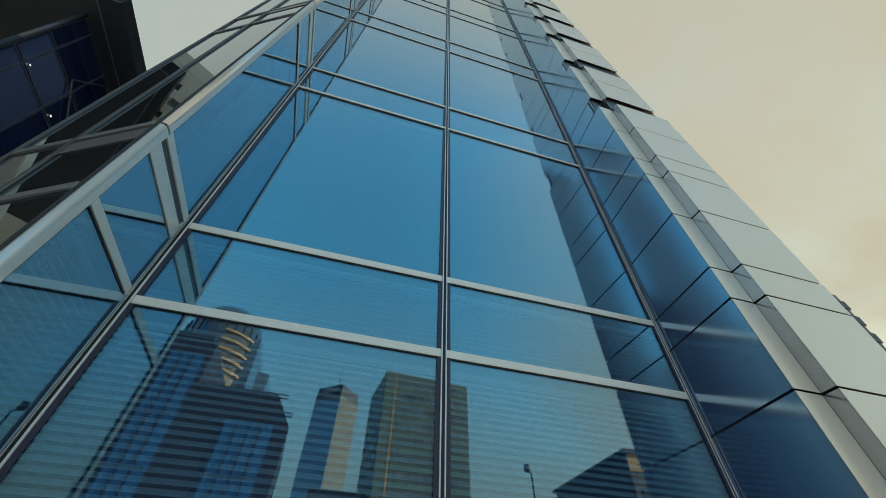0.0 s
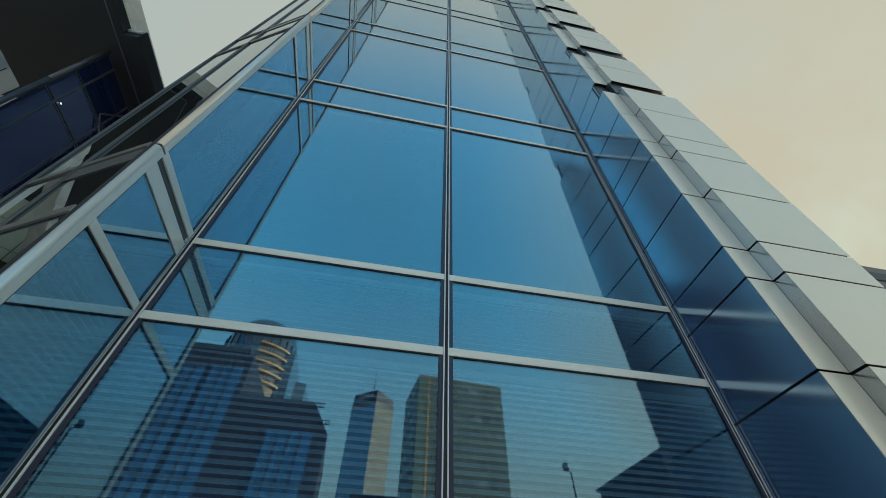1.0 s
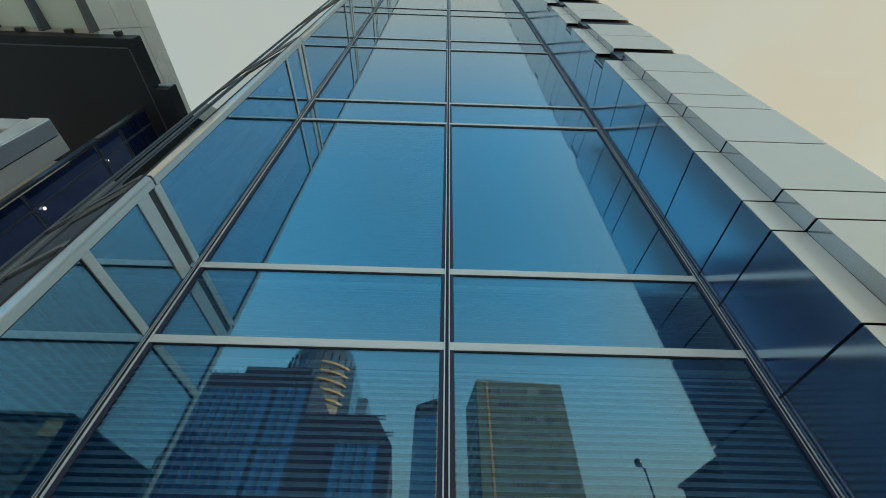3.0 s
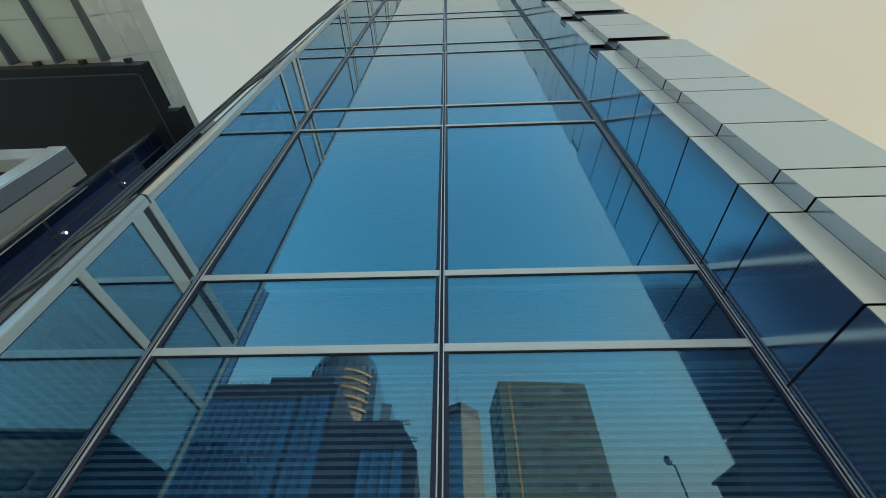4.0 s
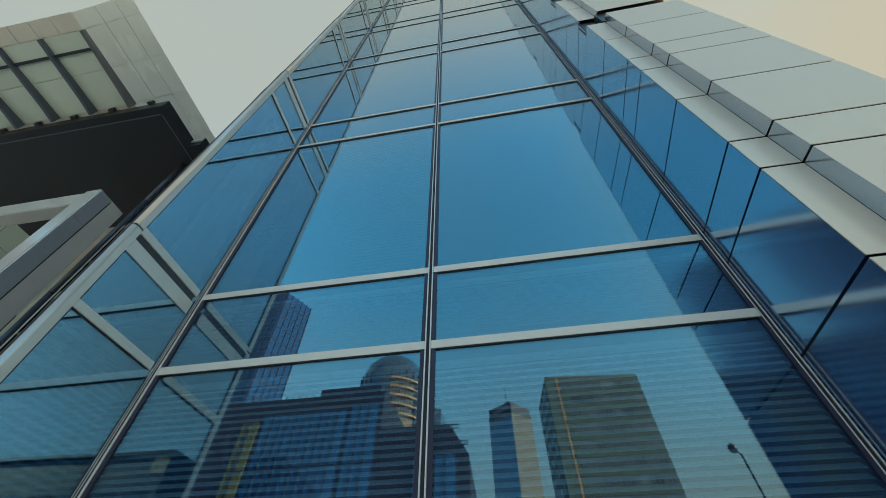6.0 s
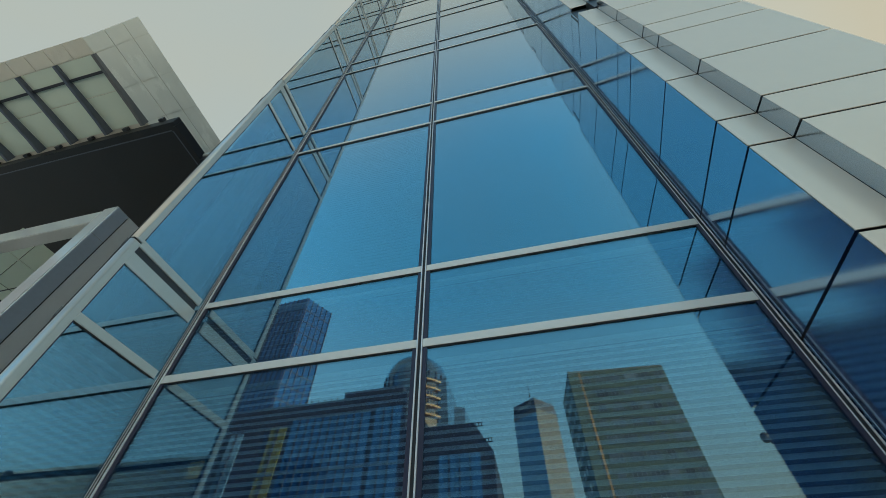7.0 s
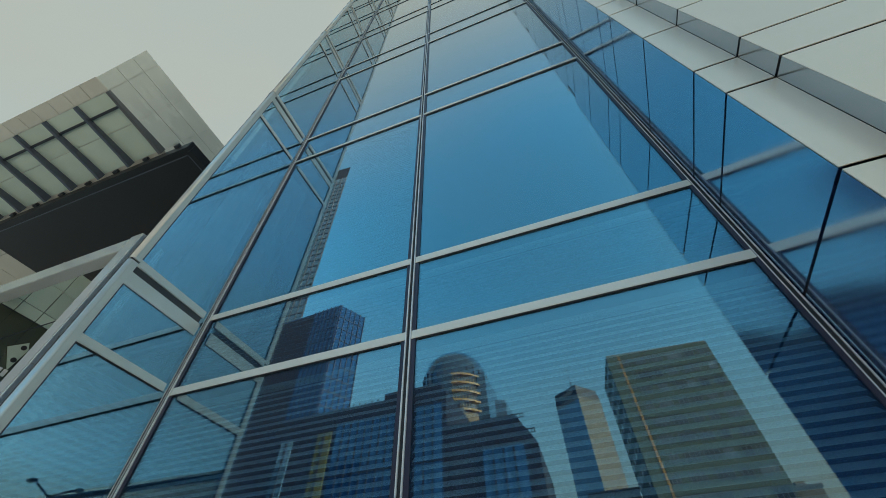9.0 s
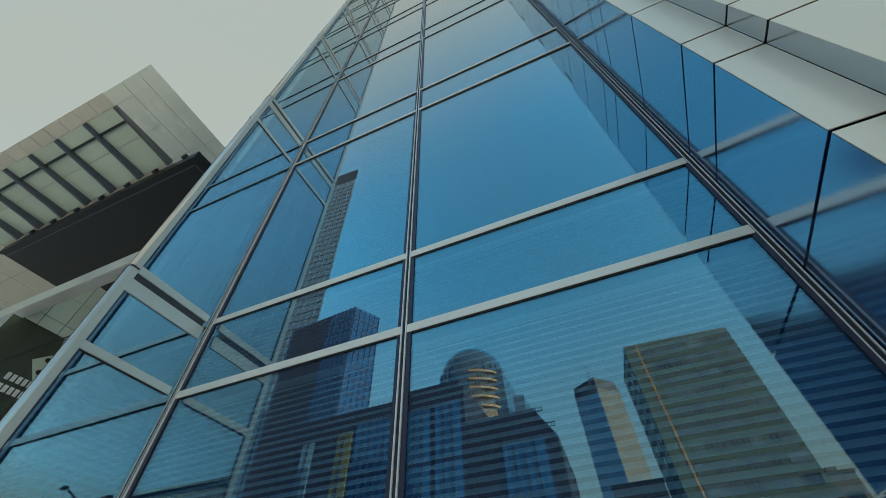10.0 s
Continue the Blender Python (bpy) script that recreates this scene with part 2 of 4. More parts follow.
SLATE = material("slate_blue_steel", (0.12, 0.145, 0.19), 0.35, 0.3, vary=0.12, bump=0.01)
RENDER = material("olive_render", (0.108, 0.148, 0.128), 0.85, vary=0.14, scale=0.12, fine=3, bump=0.05)
RENDER2 = material("grey_render", (0.20, 0.19, 0.18), 0.85, vary=0.12, scale=0.12, fine=3, bump=0.05)
WINDOW = material("window_glass_dark", (0.05, 0.07, 0.10), 0.06, 0.0, vary=0.2, bump=0.0, spec=1.0, rand=0.6)
PALE_WINDOW = material("curtained_window", (0.11, 0.145, 0.19), 0.15, 0.0, vary=0.3, scale=0.5, bump=0.0, spec=0.8, rand=0.75)
INFILL = material("dull_infill", (0.092, 0.128, 0.115), 0.5, vary=0.25, scale=0.4, fine=3, bump=0.0)
CURTAIN = material("pale_window_frame", (0.27, 0.29, 0.31), 0.6, vary=0.1, bump=0.0)
BEIGE = material("beige_stone", (0.165, 0.158, 0.15), 0.8, vary=0.08, scale=0.1, fine=3, bump=0.05)
OLIVE_STONE = material("olive_stone", (0.13, 0.13, 0.035), 0.6, vary=0.15, scale=0.3, bump=0.0)
LAMP = bpy.data.materials.new("lamp_glass")
LAMP.use_nodes = True
LAMP.node_tree.nodes["Principled BSDF"].inputs["Base Color"].default_value = (0.35, 0.34, 0.30, 1)
LAMP.node_tree.nodes["Principled BSDF"].inputs["Emission Color"].default_value = (1.0, 0.93, 0.8, 1)
LAMP.node_tree.nodes["Principled BSDF"].inputs["Emission Strength"].default_value = 0.55
BLACKISH = material("dark_stone", (0.022, 0.021, 0.036), 0.5, vary=0.2, scale=0.1, fine=3, bump=0.05)
DOME_GLASS = coated_glass("dome_glass", None, (0.40, 0.52, 0.66), 0.30, rough=0.05, clear=False, body=(0.05, 0.085, 0.15))
BALCONY = material("warm_balcony_stone", (0.25, 0.19, 0.14), 0.8, vary=0.1, scale=0.2, fine=3, bump=0.0)
OCHRE = material("ochre_ring", (0.46, 0.27, 0.12), 0.6, vary=0.1, scale=0.3, bump=0.0)


# ---- mesh helpers ----
def box(bm, x0, x1, y0, y1, z0, z1):
    v = [bm.verts.new((x, y, z)) for x in (x0, x1) for y in (y0, y1) for z in (z0, z1)]
    for q in ((0, 1, 3, 2), (4, 6, 7, 5), (0, 4, 5, 1), (2, 3, 7, 6), (0, 2, 6, 4), (1, 5, 7, 3)):
        bm.faces.new([v[i] for i in q])


def prism(bm, low, z0, z1, top=None):
    """A column over the outline low, from z0 to z1; top: another outline for its upper end."""
    a = [bm.verts.new((x, y, z0)) for x, y in low]
    b = [bm.verts.new((x, y, z1)) for x, y in (top or low)]
    k = len(a)
    for i in range(k):
        bm.faces.new([a[i], a[(i + 1) % k], b[(i + 1) % k], b[i]])
    bm.faces.new(b)
    bm.faces.new(a[::-1])


def slab(bm, corners, depth):
    """A flat piece with four corners in space, and a thickness away from its outer face (corners anticlockwise seen from outside)."""
    p = [Vector(c) for c in corners]
    n = (p[1] - p[0]).cross(p[3] - p[0]).normalized()
    a = [bm.verts.new(c) for c in p]
    b = [bm.verts.new(c - n * depth) for c in p]
    bm.faces.new(a)
    bm.faces.new(b[::-1])
    for i in range(4):
        bm.faces.new([a[i], b[i], b[(i + 1) % 4], a[(i + 1) % 4]])


def tube(bm, a, b, r, sides=10, r2=None):
    a, b = Vector(a), Vector(b)
    q = (b - a).to_track_quat("Z", "Y").to_matrix()
    rings = []
    for p, rr in ((a, r), (b, r if r2 is None else r2)):
        rings.append([bm.verts.new(p + q @ Vector((rr * math.cos(2 * math.pi * i / sides), rr * math.sin(2 * math.pi * i / sides), 0))) for i in range(sides)])
    for i in range(sides):
        bm.faces.new([rings[0][i], rings[0][(i + 1) % sides], rings[1][(i + 1) % sides], rings[1][i]])
    bm.faces.new(rings[0][::-1])
    bm.faces.new(rings[1])


def mesh_of(name, bm, mat, bevel=0.0, smooth=False):
    if bevel:
        bmesh.ops.bevel(bm, geom=bm.edges[:], offset=bevel, segments=2, affect="EDGES", clamp_overlap=True)
    bmesh.ops.recalc_face_normals(bm, faces=bm.faces)
    me = bpy.data.meshes.new(name)
    bm.to_mesh(me)
    bm.free()
    me.materials.append(mat)
    if smooth:
        for p in me.polygons:
            p.use_smooth = True
    return me


def part(name, bm, mat, parent, label="", bevel=0.0, smooth=False):
    ob = new(name, mesh_of(name, bm, mat, bevel, smooth))
    ob.parent = parent
    if label:
        ob["label"] = label
    return ob


def part_box(name, dims, mat, parent, label="", bevel=0.0):
    bm = bmesh.new()
    box(bm, *dims)
    return part(name, bm, mat, parent, label, bevel)


def part_at(name, me, parent, xyz, label=""):
    """A piece on a mesh that others share."""
    ob = new(name, me)
    ob.parent, ob.location = parent, xyz
    if label:
        ob["label"] = label
    return ob


def thing(name, label, category, group="", kind="", at=(0, 0, 0)):
    ob = new(name)
    ob.location = at
    ob.empty_display_size = 0.3
    return tagged(ob, label, category, group, kind)


# ---- ground ----
bm = bmesh.new()
box(bm, -1500, 1500, -1500, 1500, -0.5, 0.0)
tagged(new("ground", mesh_of("ground", bm, PAVING)), "grey stone paving of the city around the tower", "ground", kind="structure")

# ---- the office tower ----
UPPER = [4.18, 8.14, 12.10]                      # top bar of the short band on each floor
while UPPER[-1] < 42:
    UPPER.append(UPPER[-1] + 3.6)
BAND = 0.79                                       # from the band's lower bar to its upper bar
TOP = UPPER[-1] + 1.2
XL, XR, YG = -2.27, 2.318, 0.017                    # inner corners and the glass plane
XW, YW = -2.24, -0.877                             # the projecting wing: face of its bars, and its outer edge
BAR = 0.070

tower = thing("office_tower", "tall office tower with blue mirrored glass curtain wall and silver bars", "building")


def pane(parent, x0, x1, z0, z1, y, name="pane"):
    part_box(name, (x0, x1, y, y + 0.012, z0, z1), GLASS, parent)


levels = []                                       # rows of glass: bottom, top
low = 0.15
for u in UPPER:
    levels.append((low, u - BAND))
    levels.append((u - BAND, u))
    low = u
levels.append((low, TOP))

for z0, z1 in levels:
    for x0, x1 in ((XL, 0.0), (0.0, XR)):
        pane(tower, x0 + 0.02, x1 - 0.02, z0 + 0.002, z1 - 0.002, YG)

# horizontal bars of the main wall, each with a dark strip for its shaded underside
for u in UPPER:
    tall_bar = BAR if u < 5 else 0.052
    for z in (u - BAND + 0.022, u + 0.03):
        z += (BAR - tall_bar) / 2
        for x0, x1 in ((XL + 0.045, -0.0235), (0.0235, XR - 0.042)):
            b = part_box("transom", (x0, x1, 0.0, YG - 0.001, z - tall_bar / 2, z + tall_bar / 2), BAR_METAL, tower, "satin aluminium bar", bevel=0.002)
            part_box("shade_strip", (x0, x1, 0.004, YG - 0.002, z - tall_bar / 2 - (0.008 if u < 5 else 0.028), z - tall_bar / 2 - 0.001), GASKET, b)


def mullion(parent, x, y, z0, z1, side=(0.055, 0.055), thick=0.022):
    """Two bright fins with a dark joint between them, and a plum frame on either side."""
    m = part_box("mullion", (x - 0.0125, x + 0.0125, y + 0.004, YG - 0.002, z0, z1), GASKET, parent, "dark joint between two bright fins")
    for s in (-1, 1):
        xa, xb = sorted((x + s * 0.013, x + s * thick))
        part_box("fin", (xa, xb, y - 0.008, YG - 0.004, z0, z1), FIN, m, "thin bright aluminium fin", bevel=0.0015)
        if side[(s + 1) // 2]:
            xa, xb = sorted((x + s * (thick + 0.0005), x + s * side[(s + 1) // 2]))
            part_box("frame", (xa, xb, 0.005, YG - 0.003, z0, z1), FRAME, m, "plum painted frame")


mullion(tower, 0.0, 0.0, 0.15, TOP)
mullion(tower, XL + 0.02, 0.0, 0.15, TOP, (0, 0.055))
mullion(tower, XR - 0.02, 0.006, 0.15, TOP, (0.043, 0), 0.018)
# plum frame on the wing's side of the corner
part_box("frame", (XL - 0.012, XL + 0.006, -0.055, 0.02, 0.15, TOP), FRAME, tower, "plum painted frame")
part_box("fin", (XL - 0.004, XL + 0.011, -0.026, -0.018, 0.15, TOP), FIN, tower, "thin bright aluminium fin", bevel=0.002)

# floors and back walls behind the glass, dark grey so the rooms look unlit
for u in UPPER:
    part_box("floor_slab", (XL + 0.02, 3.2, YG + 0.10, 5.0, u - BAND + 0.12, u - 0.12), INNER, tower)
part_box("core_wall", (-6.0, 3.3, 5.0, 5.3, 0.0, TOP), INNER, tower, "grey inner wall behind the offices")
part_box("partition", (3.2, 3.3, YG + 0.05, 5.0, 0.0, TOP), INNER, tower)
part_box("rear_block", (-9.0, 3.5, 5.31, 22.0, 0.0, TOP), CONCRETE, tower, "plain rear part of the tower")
part_box("roof", (-9.2, 3.7, 1.0, 22.2, TOP + 0.01, TOP + 0.5), ROOFING, tower)
part_box("plinth", (XL, XR, -0.02, YG + 0.1, 0.0, 0.14), CONCRETE, tower)

# ---- the projecting wing ----
wing = thing("glass_wing", "wedge-shaped glass wing of the tower with a rounded silver corner", "building")
WG = XW - 0.014                                    # its glass plane
ANG = radians(28)
DX, DY = -math.cos(ANG), math.sin(ANG)             # the outer face runs back at an angle
for z0, z1 in levels:
    part_box("pane", (WG - 0.012, WG, YW + 0.03, -0.03, z0 + 0.002, z1 - 0.002), WING_GLASS, wing)
for u in UPPER:
    # lower bar, pale fascia, dark strip painted for the recess's shade, upper bar
    z = u - BAND + 0.036
    b = part_box("transom", (WG + 0.001, XW, YW + 0.034, -0.058, z - BAR / 2, z + BAR / 2), TRIM, wing, "satin aluminium bar", bevel=0.003)
    # dark strip drawn where the bar's underside lies in shade
    part_box("shade_strip", (WG + 0.002, XW - 0.005, YW + 0.045, -0.08, z - BAR / 2 - 0.009, z - BAR / 2 - 0.001), GASKET, b)
    b = part_box("transom", (WG + 0.001, XW + 0.002, YW + 0.034, -0.058, u - 0.018, u + 0.062), TRIM, wing, "satin aluminium bar", bevel=0.003)
    part_box("recess", (WG + 0.002, XW - 0.009, YW + 0.045, -0.08, u - 0.085, u - 0.0195), STEEL, b, "dark strip standing for the shade under the bar")
    part_box("fascia", (WG + 0.002, XW - 0.001, YW + 0.034, -0.058, u - 0.218, u - 0.0865), TRIM, wing, "pale metal fascia", bevel=0.002)


def edge_trim(parent, z0, z1):
    """A rounded silver cover over the wing's outer corner."""
    bm = bmesh.new()
    pts = [(XW - 0.06, YW + 0.033), (XW, YW + 0.033)]
    cx, cy, r = XW - 0.031, YW - 0.018, 0.031
    for i in range(9):
        a = radians(0 - i * 14.5)
        pts.append((cx + r * math.cos(a), cy + r * math.sin(a)))
    pts.append((cx + DX * 0.035, cy + DY * 0.035))
    prism(bm, pts[::-1], z0, z1)
    ob = part("corner_trim", bm, TRIM, parent, "rounded silver corner cover")
    for p in ob.data.polygons:
        p.use_smooth = abs(p.normal.z) < 0.5 and p.normal.x < 0.995


part_box("frame", (WG + 0.001, XW - 0.006, YW + 0.0345, YW + 0.044, 0.15, TOP), FRAME, wing, "plum painted frame")
cuts = [0.15] + [u + 0.018 for u in UPPER] + [TOP]
for a, b in zip(cuts, cuts[1:]):
    edge_trim(wing, a + 0.011, b - 0.011)
part_box("joint_core", (XW - 0.075, XW - 0.012, YW - 0.04, YW + 0.025, 0.15, TOP), GASKET, wing)


def along(d, off=0.0):
    """A place d metres along the wing's outer face, off metres out of it."""
    return XW - 0.045 + DX * d - DY * off, YW - 0.05 + DY * d + DX * off


def face_box(name, d0, d1, o0, o1, z0, z1, mat, parent, label=""):
    bm = bmesh.new()
    prism(bm, [along(d0, o0), along(d1, o0), along(d1, o1), along(d0, o1)], z0, z1)
    return part(name, bm, mat, parent, label)


for z0, z1 in levels:
    for d0, d1 in ((0.03, 0.622), (0.678, 1.175)):
        face_box("pane", d0, d1, 0.0, -0.012, z0 + 0.002, z1 - 0.002, DARK_GLASS, wing)
# fins, bars and fascias here carry the face's shade in their greys
for d in (0.65, 1.20):
    m = face_box("mullion", d - 0.02, d + 0.02, 0.006, -0.03, 0.15, TOP, STEEL, wing)
    for s in (-0.013, 0.013):
        face_box("fin", d + s - 0.0035, d + s + 0.0035, 0.018, 0.0065, 0.15, TOP, DARKENED_METAL, m, "thin metal fin in a shade-darkened grey")
for u in UPPER:
    for z in (u - BAND + 0.04, u):
        for d0, d1 in ((0.03, 0.627), (0.673, 1.177)):
            face_box("transom", d0, d1, 0.014, 0.001, z - 0.03, z + 0.03, DARKENED_METAL, wing, "metal bar in a shade-darkened grey")
    face_box("fascia", 0.03, 0.627, 0.008, 0.0015, u - 0.21, u - 0.06, SHADED_GREY, wing, "metal fascia in a shade-darkened grey")
# solid body behind the wing's glass, coloured dark for an unlit interior
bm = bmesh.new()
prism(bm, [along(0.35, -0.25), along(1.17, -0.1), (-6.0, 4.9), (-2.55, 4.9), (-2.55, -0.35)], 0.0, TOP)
part("inner_core", bm, INNER, wing, "solid dark grey core in place of the wing's unlit rooms")
bm = bmesh.new()
prism(bm, [along(-0.05, 0.03), along(1.23, 0.03), (-6.2, 5.3), (-2.0, 5.3), (XW + 0.02, YW)], TOP + 0.005, TOP + 0.3)
part("roof", bm, ROOFING, wing)

# ---- the clad pier ----
pier = thing("cladding_pier", "pale metal clad pier with blue glass return and dark ledges", "pier")
PX0, PX1, PX2 = 2.280, 2.526, 3.47
PXW = 2.325                                        # where the glass return meets the curtain wall
PY0, PY1 = -0.835, -0.95
G, GZ = 0.0085, 0.0100                               # half an upright and half a level joint
joints = [0.0, 1.03, 1.87, 2.25, 3.06, 3.882, 4.25, 5.055, 5.855, 6.24, 7.05, 7.88]


def clad(parent, z0, z1, a, b):
    """One storey of cladding: a and b are (x0, x1, x2, y0, y1) of its bottom and its top."""
    def face(name, mat, f, depth, label=""):
        bm = bmesh.new()
        (p0, p1), (q0, q1) = f(a), f(b)
        d = (Vector((*p1, 0)) - Vector((*p0, 0))).normalized() * G
        lo, hi = z0 + GZ, z1 - GZ
        slab(bm, [(p0[0] + d.x, p0[1] + d.y, lo), (p1[0] - d.x, p1[1] - d.y, lo), (q1[0] - d.x, q1[1] - d.y, hi), (q0[0] + d.x, q0[1] + d.y, hi)], depth)
        part(name, bm, mat, parent, label)
    face("return_panel", SPANDREL, lambda c: ((PXW, 0.02), (c[0], c[3])), 0.02, "glossy blue glass panel")
    face("edge_panel", POLISHED, lambda c: ((c[0] - G, c[3]), (c[1] + G - 0.003, c[3])), 0.005, "narrow pale metal panel")
    face("step_panel", TINTED_STEP, lambda c: ((c[1], c[3] + G - 0.001), (c[1] + 0.003, c[4] - G + 0.003)), 0.012, "narrow pale metal panel")
    face("front_panel", WHITE, lambda c: ((c[1] + 0.003 - G, c[4]), (c[2] + G - 0.003, c[4])), 0.005, "pale metal panel")
    face("side_panel", WHITE, lambda c: ((c[2], c[4] + 0.013), (c[2], 1.2)), 0.02, "pale metal panel")


base = (PX0, PX1, PX2, PY0, PY1)
for z0, z1 in zip(joints, joints[1:]):
    clad(pier, z0, z1, base, base)
# upper storeys, set back a little, with a dark recessed band between every two
upper = (PX0, PX1 + 0.01, PX2 + 0.02, -0.81, -0.895)


def dark_band(parent, z0, z1):
    part_box("ledge", (PX0 + 0.004, PX1 - 0.03, -0.765, -0.70, z0 + 0.004, z1 - 0.004), STEEL, parent, "dark recessed band")
    part_box("ledge", (PX1 - 0.028, PX2 + 0.05, -0.85, -0.70, z0 + 0.004, z1 - 0.004), STEEL, parent, "dark recessed band")
    bm = bmesh.new()
    slab(bm, [(PXW, 0.02, z0 + G), (PX0 + 0.003, -0.75, z0 + G), (PX0 + 0.003, -0.75, z1 - G), (PXW, 0.02, z1 - G)], 0.02)
    part("return_panel", bm, SPANDREL, parent, "glossy blue glass panel")


z = 7.88
while z < TOP - 2:
    dark_band(pier, z, z + 0.42)
    h = 2.04 if z < 11.5 else 1.82
    clad(pier, z + 0.42, z + (h + 0.42) / 2, upper, upper)
    clad(pier, z + (h + 0.42) / 2, z + h, upper, upper)
    z += h
part_box("core", (PX0 + 0.05, 3.47, -0.69, 1.2, 0.0, z), GASKET, pier, "dark backing behind the joints")
part_box("front_core", (PX1 + 0.05, 3.47, -0.93, -0.695, 0.0, 7.87), GASKET, pier, "dark backing behind the joints")
part_box("front_core", (PX1 + 0.06, 3.47, -0.845, -0.695, 7.88, z), GASKET, pier, "dark backing behind the joints")
part_box("cap", (2.3, 3.55, -0.92, 1.3, z + 0.01, z + 0.1), SILVER, pier)

# ---- blinds behind the lowest panes ----
bm = bmesh.new()
slab(bm, [(-1.12, -0.0155, -0.018), (1.12, -0.0155, -0.018), (1.12, 0.0155, 0.018), (-1.12, 0.0155, 0.018)], 0.002)
SLAT_MESH = mesh_of("slat", bm, SLAT)
bm = bmesh.new()
slab(bm, [(-1.12, -0.013, -0.0095), (1.12, -0.013, -0.0095), (1.12, 0.013, 0.0095), (-1.12, 0.013, 0.0095)], 0.002)
FLAT_SLAT = mesh_of("slat", bm, SLAT_DIM)
bm = bmesh.new()
slab(bm, [(-1.12, -0.0025, -0.026), (1.12, -0.0025, -0.026), (1.12, 0.0025, 0.026), (-1.12, 0.0025, 0.026)], 0.001)
FINE_SLAT = mesh_of("slat", bm, SLAT_DARK)
for x in ((XL + 0.0) / 2, XR / 2):
    for z0, z1 in ((0.3, 3.30), (3.44, 4.10)):
        blind = thing("venetian_blind", "pale venetian blind half open behind the blue glass", "blind", "blinds behind the glass", at=(x, YG + 0.07, z0))
        part_box("headrail", (-1.12, 1.12, -0.025, 0.025, z1 - z0 - 0.035, z1 - z0), SLAT_DIM, blind)
        zz = 0.03
        while zz < z1 - z0 - 0.06:
            part_at("slat", SLAT_MESH if z0 < 3 else FLAT_SLAT, blind, (0, 0, zz))
            zz += 0.050

# a finer blind, one floor up
fine = thing("venetian_blind", "dark green venetian blind closed behind the blue glass", "blind", "blinds behind the glass", at=(XL / 2, YG + 0.06, 4.30))
part_box("headrail", (-1.12, 1.12, -0.02, 0.02, 2.96, 3.0), SLAT_DIM, fine)
for k in range(59):
    part_at("slat", FINE_SLAT, fine, (0, 0, 0.03 + 0.05 * k))
bm = bmesh.new()
slab(bm, [(0.013, -0.36, -0.015), (0.013, 0.36, -0.015), (-0.013, 0.36, 0.015), (-0.013, -0.36, 0.015)], 0.002)
WING_SLAT = mesh_of("slat", bm, SLAT_DIM)
for z0, z1 in ((0.3, 3.32),):
    blind = thing("venetian_blind", "pale venetian blind half open behind the wing's glass", "blind", "blinds behind the glass", at=(WG - 0.075, (YW - 0.03) / 2, z0))
    part_box("headrail", (-0.02, 0.02, -0.36, 0.36, z1 - z0 - 0.035, z1 - z0), SLAT_DIM, blind)
    zz = 0.03
    while zz < z1 - z0 - 0.06:
        part_at("slat", WING_SLAT, blind, (0, 0, zz))
        zz += 0.050
# made-up pleated sheet whose folds give the glass its pale streaks of light
bm = bmesh.new()
folds = [(0.05 * math.sin(i * 0.55) - 0.012 * math.sin(i * 0.31), 0.0118 * i) for i in range(37)]
lower = [bm.verts.new((x, y, 0.0)) for x, y in folds]
upper_row = [bm.verts.new((x * 0.2, y, 3.0)) for x, y in folds]
for i in range(36):
    bm.faces.new([lower[i], lower[i + 1], upper_row[i + 1], upper_row[i]])
curtain = tagged(new("curtain", mesh_of("curtain", bm, SLAT, smooth=True)), "pale pleated sheet added for the light streaks on the wing's glass", "curtain")
thicken = curtain.modifiers.new("cloth", "SOLIDIFY")
thicken.thickness = 0.002
curtain.location = (WG - 0.09, -0.52, 4.27)

# ---- the neighbouring building with its cantilevered soffit ----
near = thing("cantilevered_building", "pale panelled building with a deep cantilever, dark soffit and metal portal", "building", at=(0, 0.14, 0))
Z1, Z2 = 14.6, 14.2
# pale soffit in panels, with a strip of glazing between fins
part_box("soffit_deck", (-34.0, -10.5, -2.18, 8.1, Z1 + 0.03, Z1 + 0.06), PALE, near, "pale edge of the cantilever")
xs = [-34.0, -32.0, -30.0, -28.0, -26.0, -24.0, -22.0, -20.2, -18.9, -17.6, -16.2, -14.8, -13.4, -11.95, -10.5]
ys = [-2.17, -1.72, -0.62, 0.5, 1.9, 3.4, 5.0, 6.5, 8.0]
for xa, xb in zip(xs, xs[1:]):
    for ya, yb in zip(ys, ys[1:]):
        glazed = xb <= -10.4 and -1.8 < ya < 0.4
        if ya > 0.4 and -20.1 < xb < -9.5:
            continue
        if ya < -2 and xb < -10:
            mid = (xa + xb) / 2
            part_box("soffit_panel", (xa + 0.012, mid - 0.012, ya + 0.012, yb - 0.012, Z1, Z1 + 0.028), PALE, near)
            part_box("soffit_panel", (mid + 0.012, xb - 0.012, ya + 0.012, yb - 0.012, Z1, Z1 + 0.028), PALE, near)
            continue
        part_box("glazing" if glazed else "soffit_panel", (xa + 0.012, xb - 0.012, ya + 0.012, yb - 0.012, Z1, Z1 + 0.028), OPAL if glazed else PALE, near)
# side face, leaning back above the soffit, in three rows of panels


def lean(u, y):
    """A place on the side face: u from its lower edge (0) to its upper edge (1)."""
    return -10.5 - 1.15 * u, y + u * (0.35 * y + 0.74), Z1 + 4.53 * u


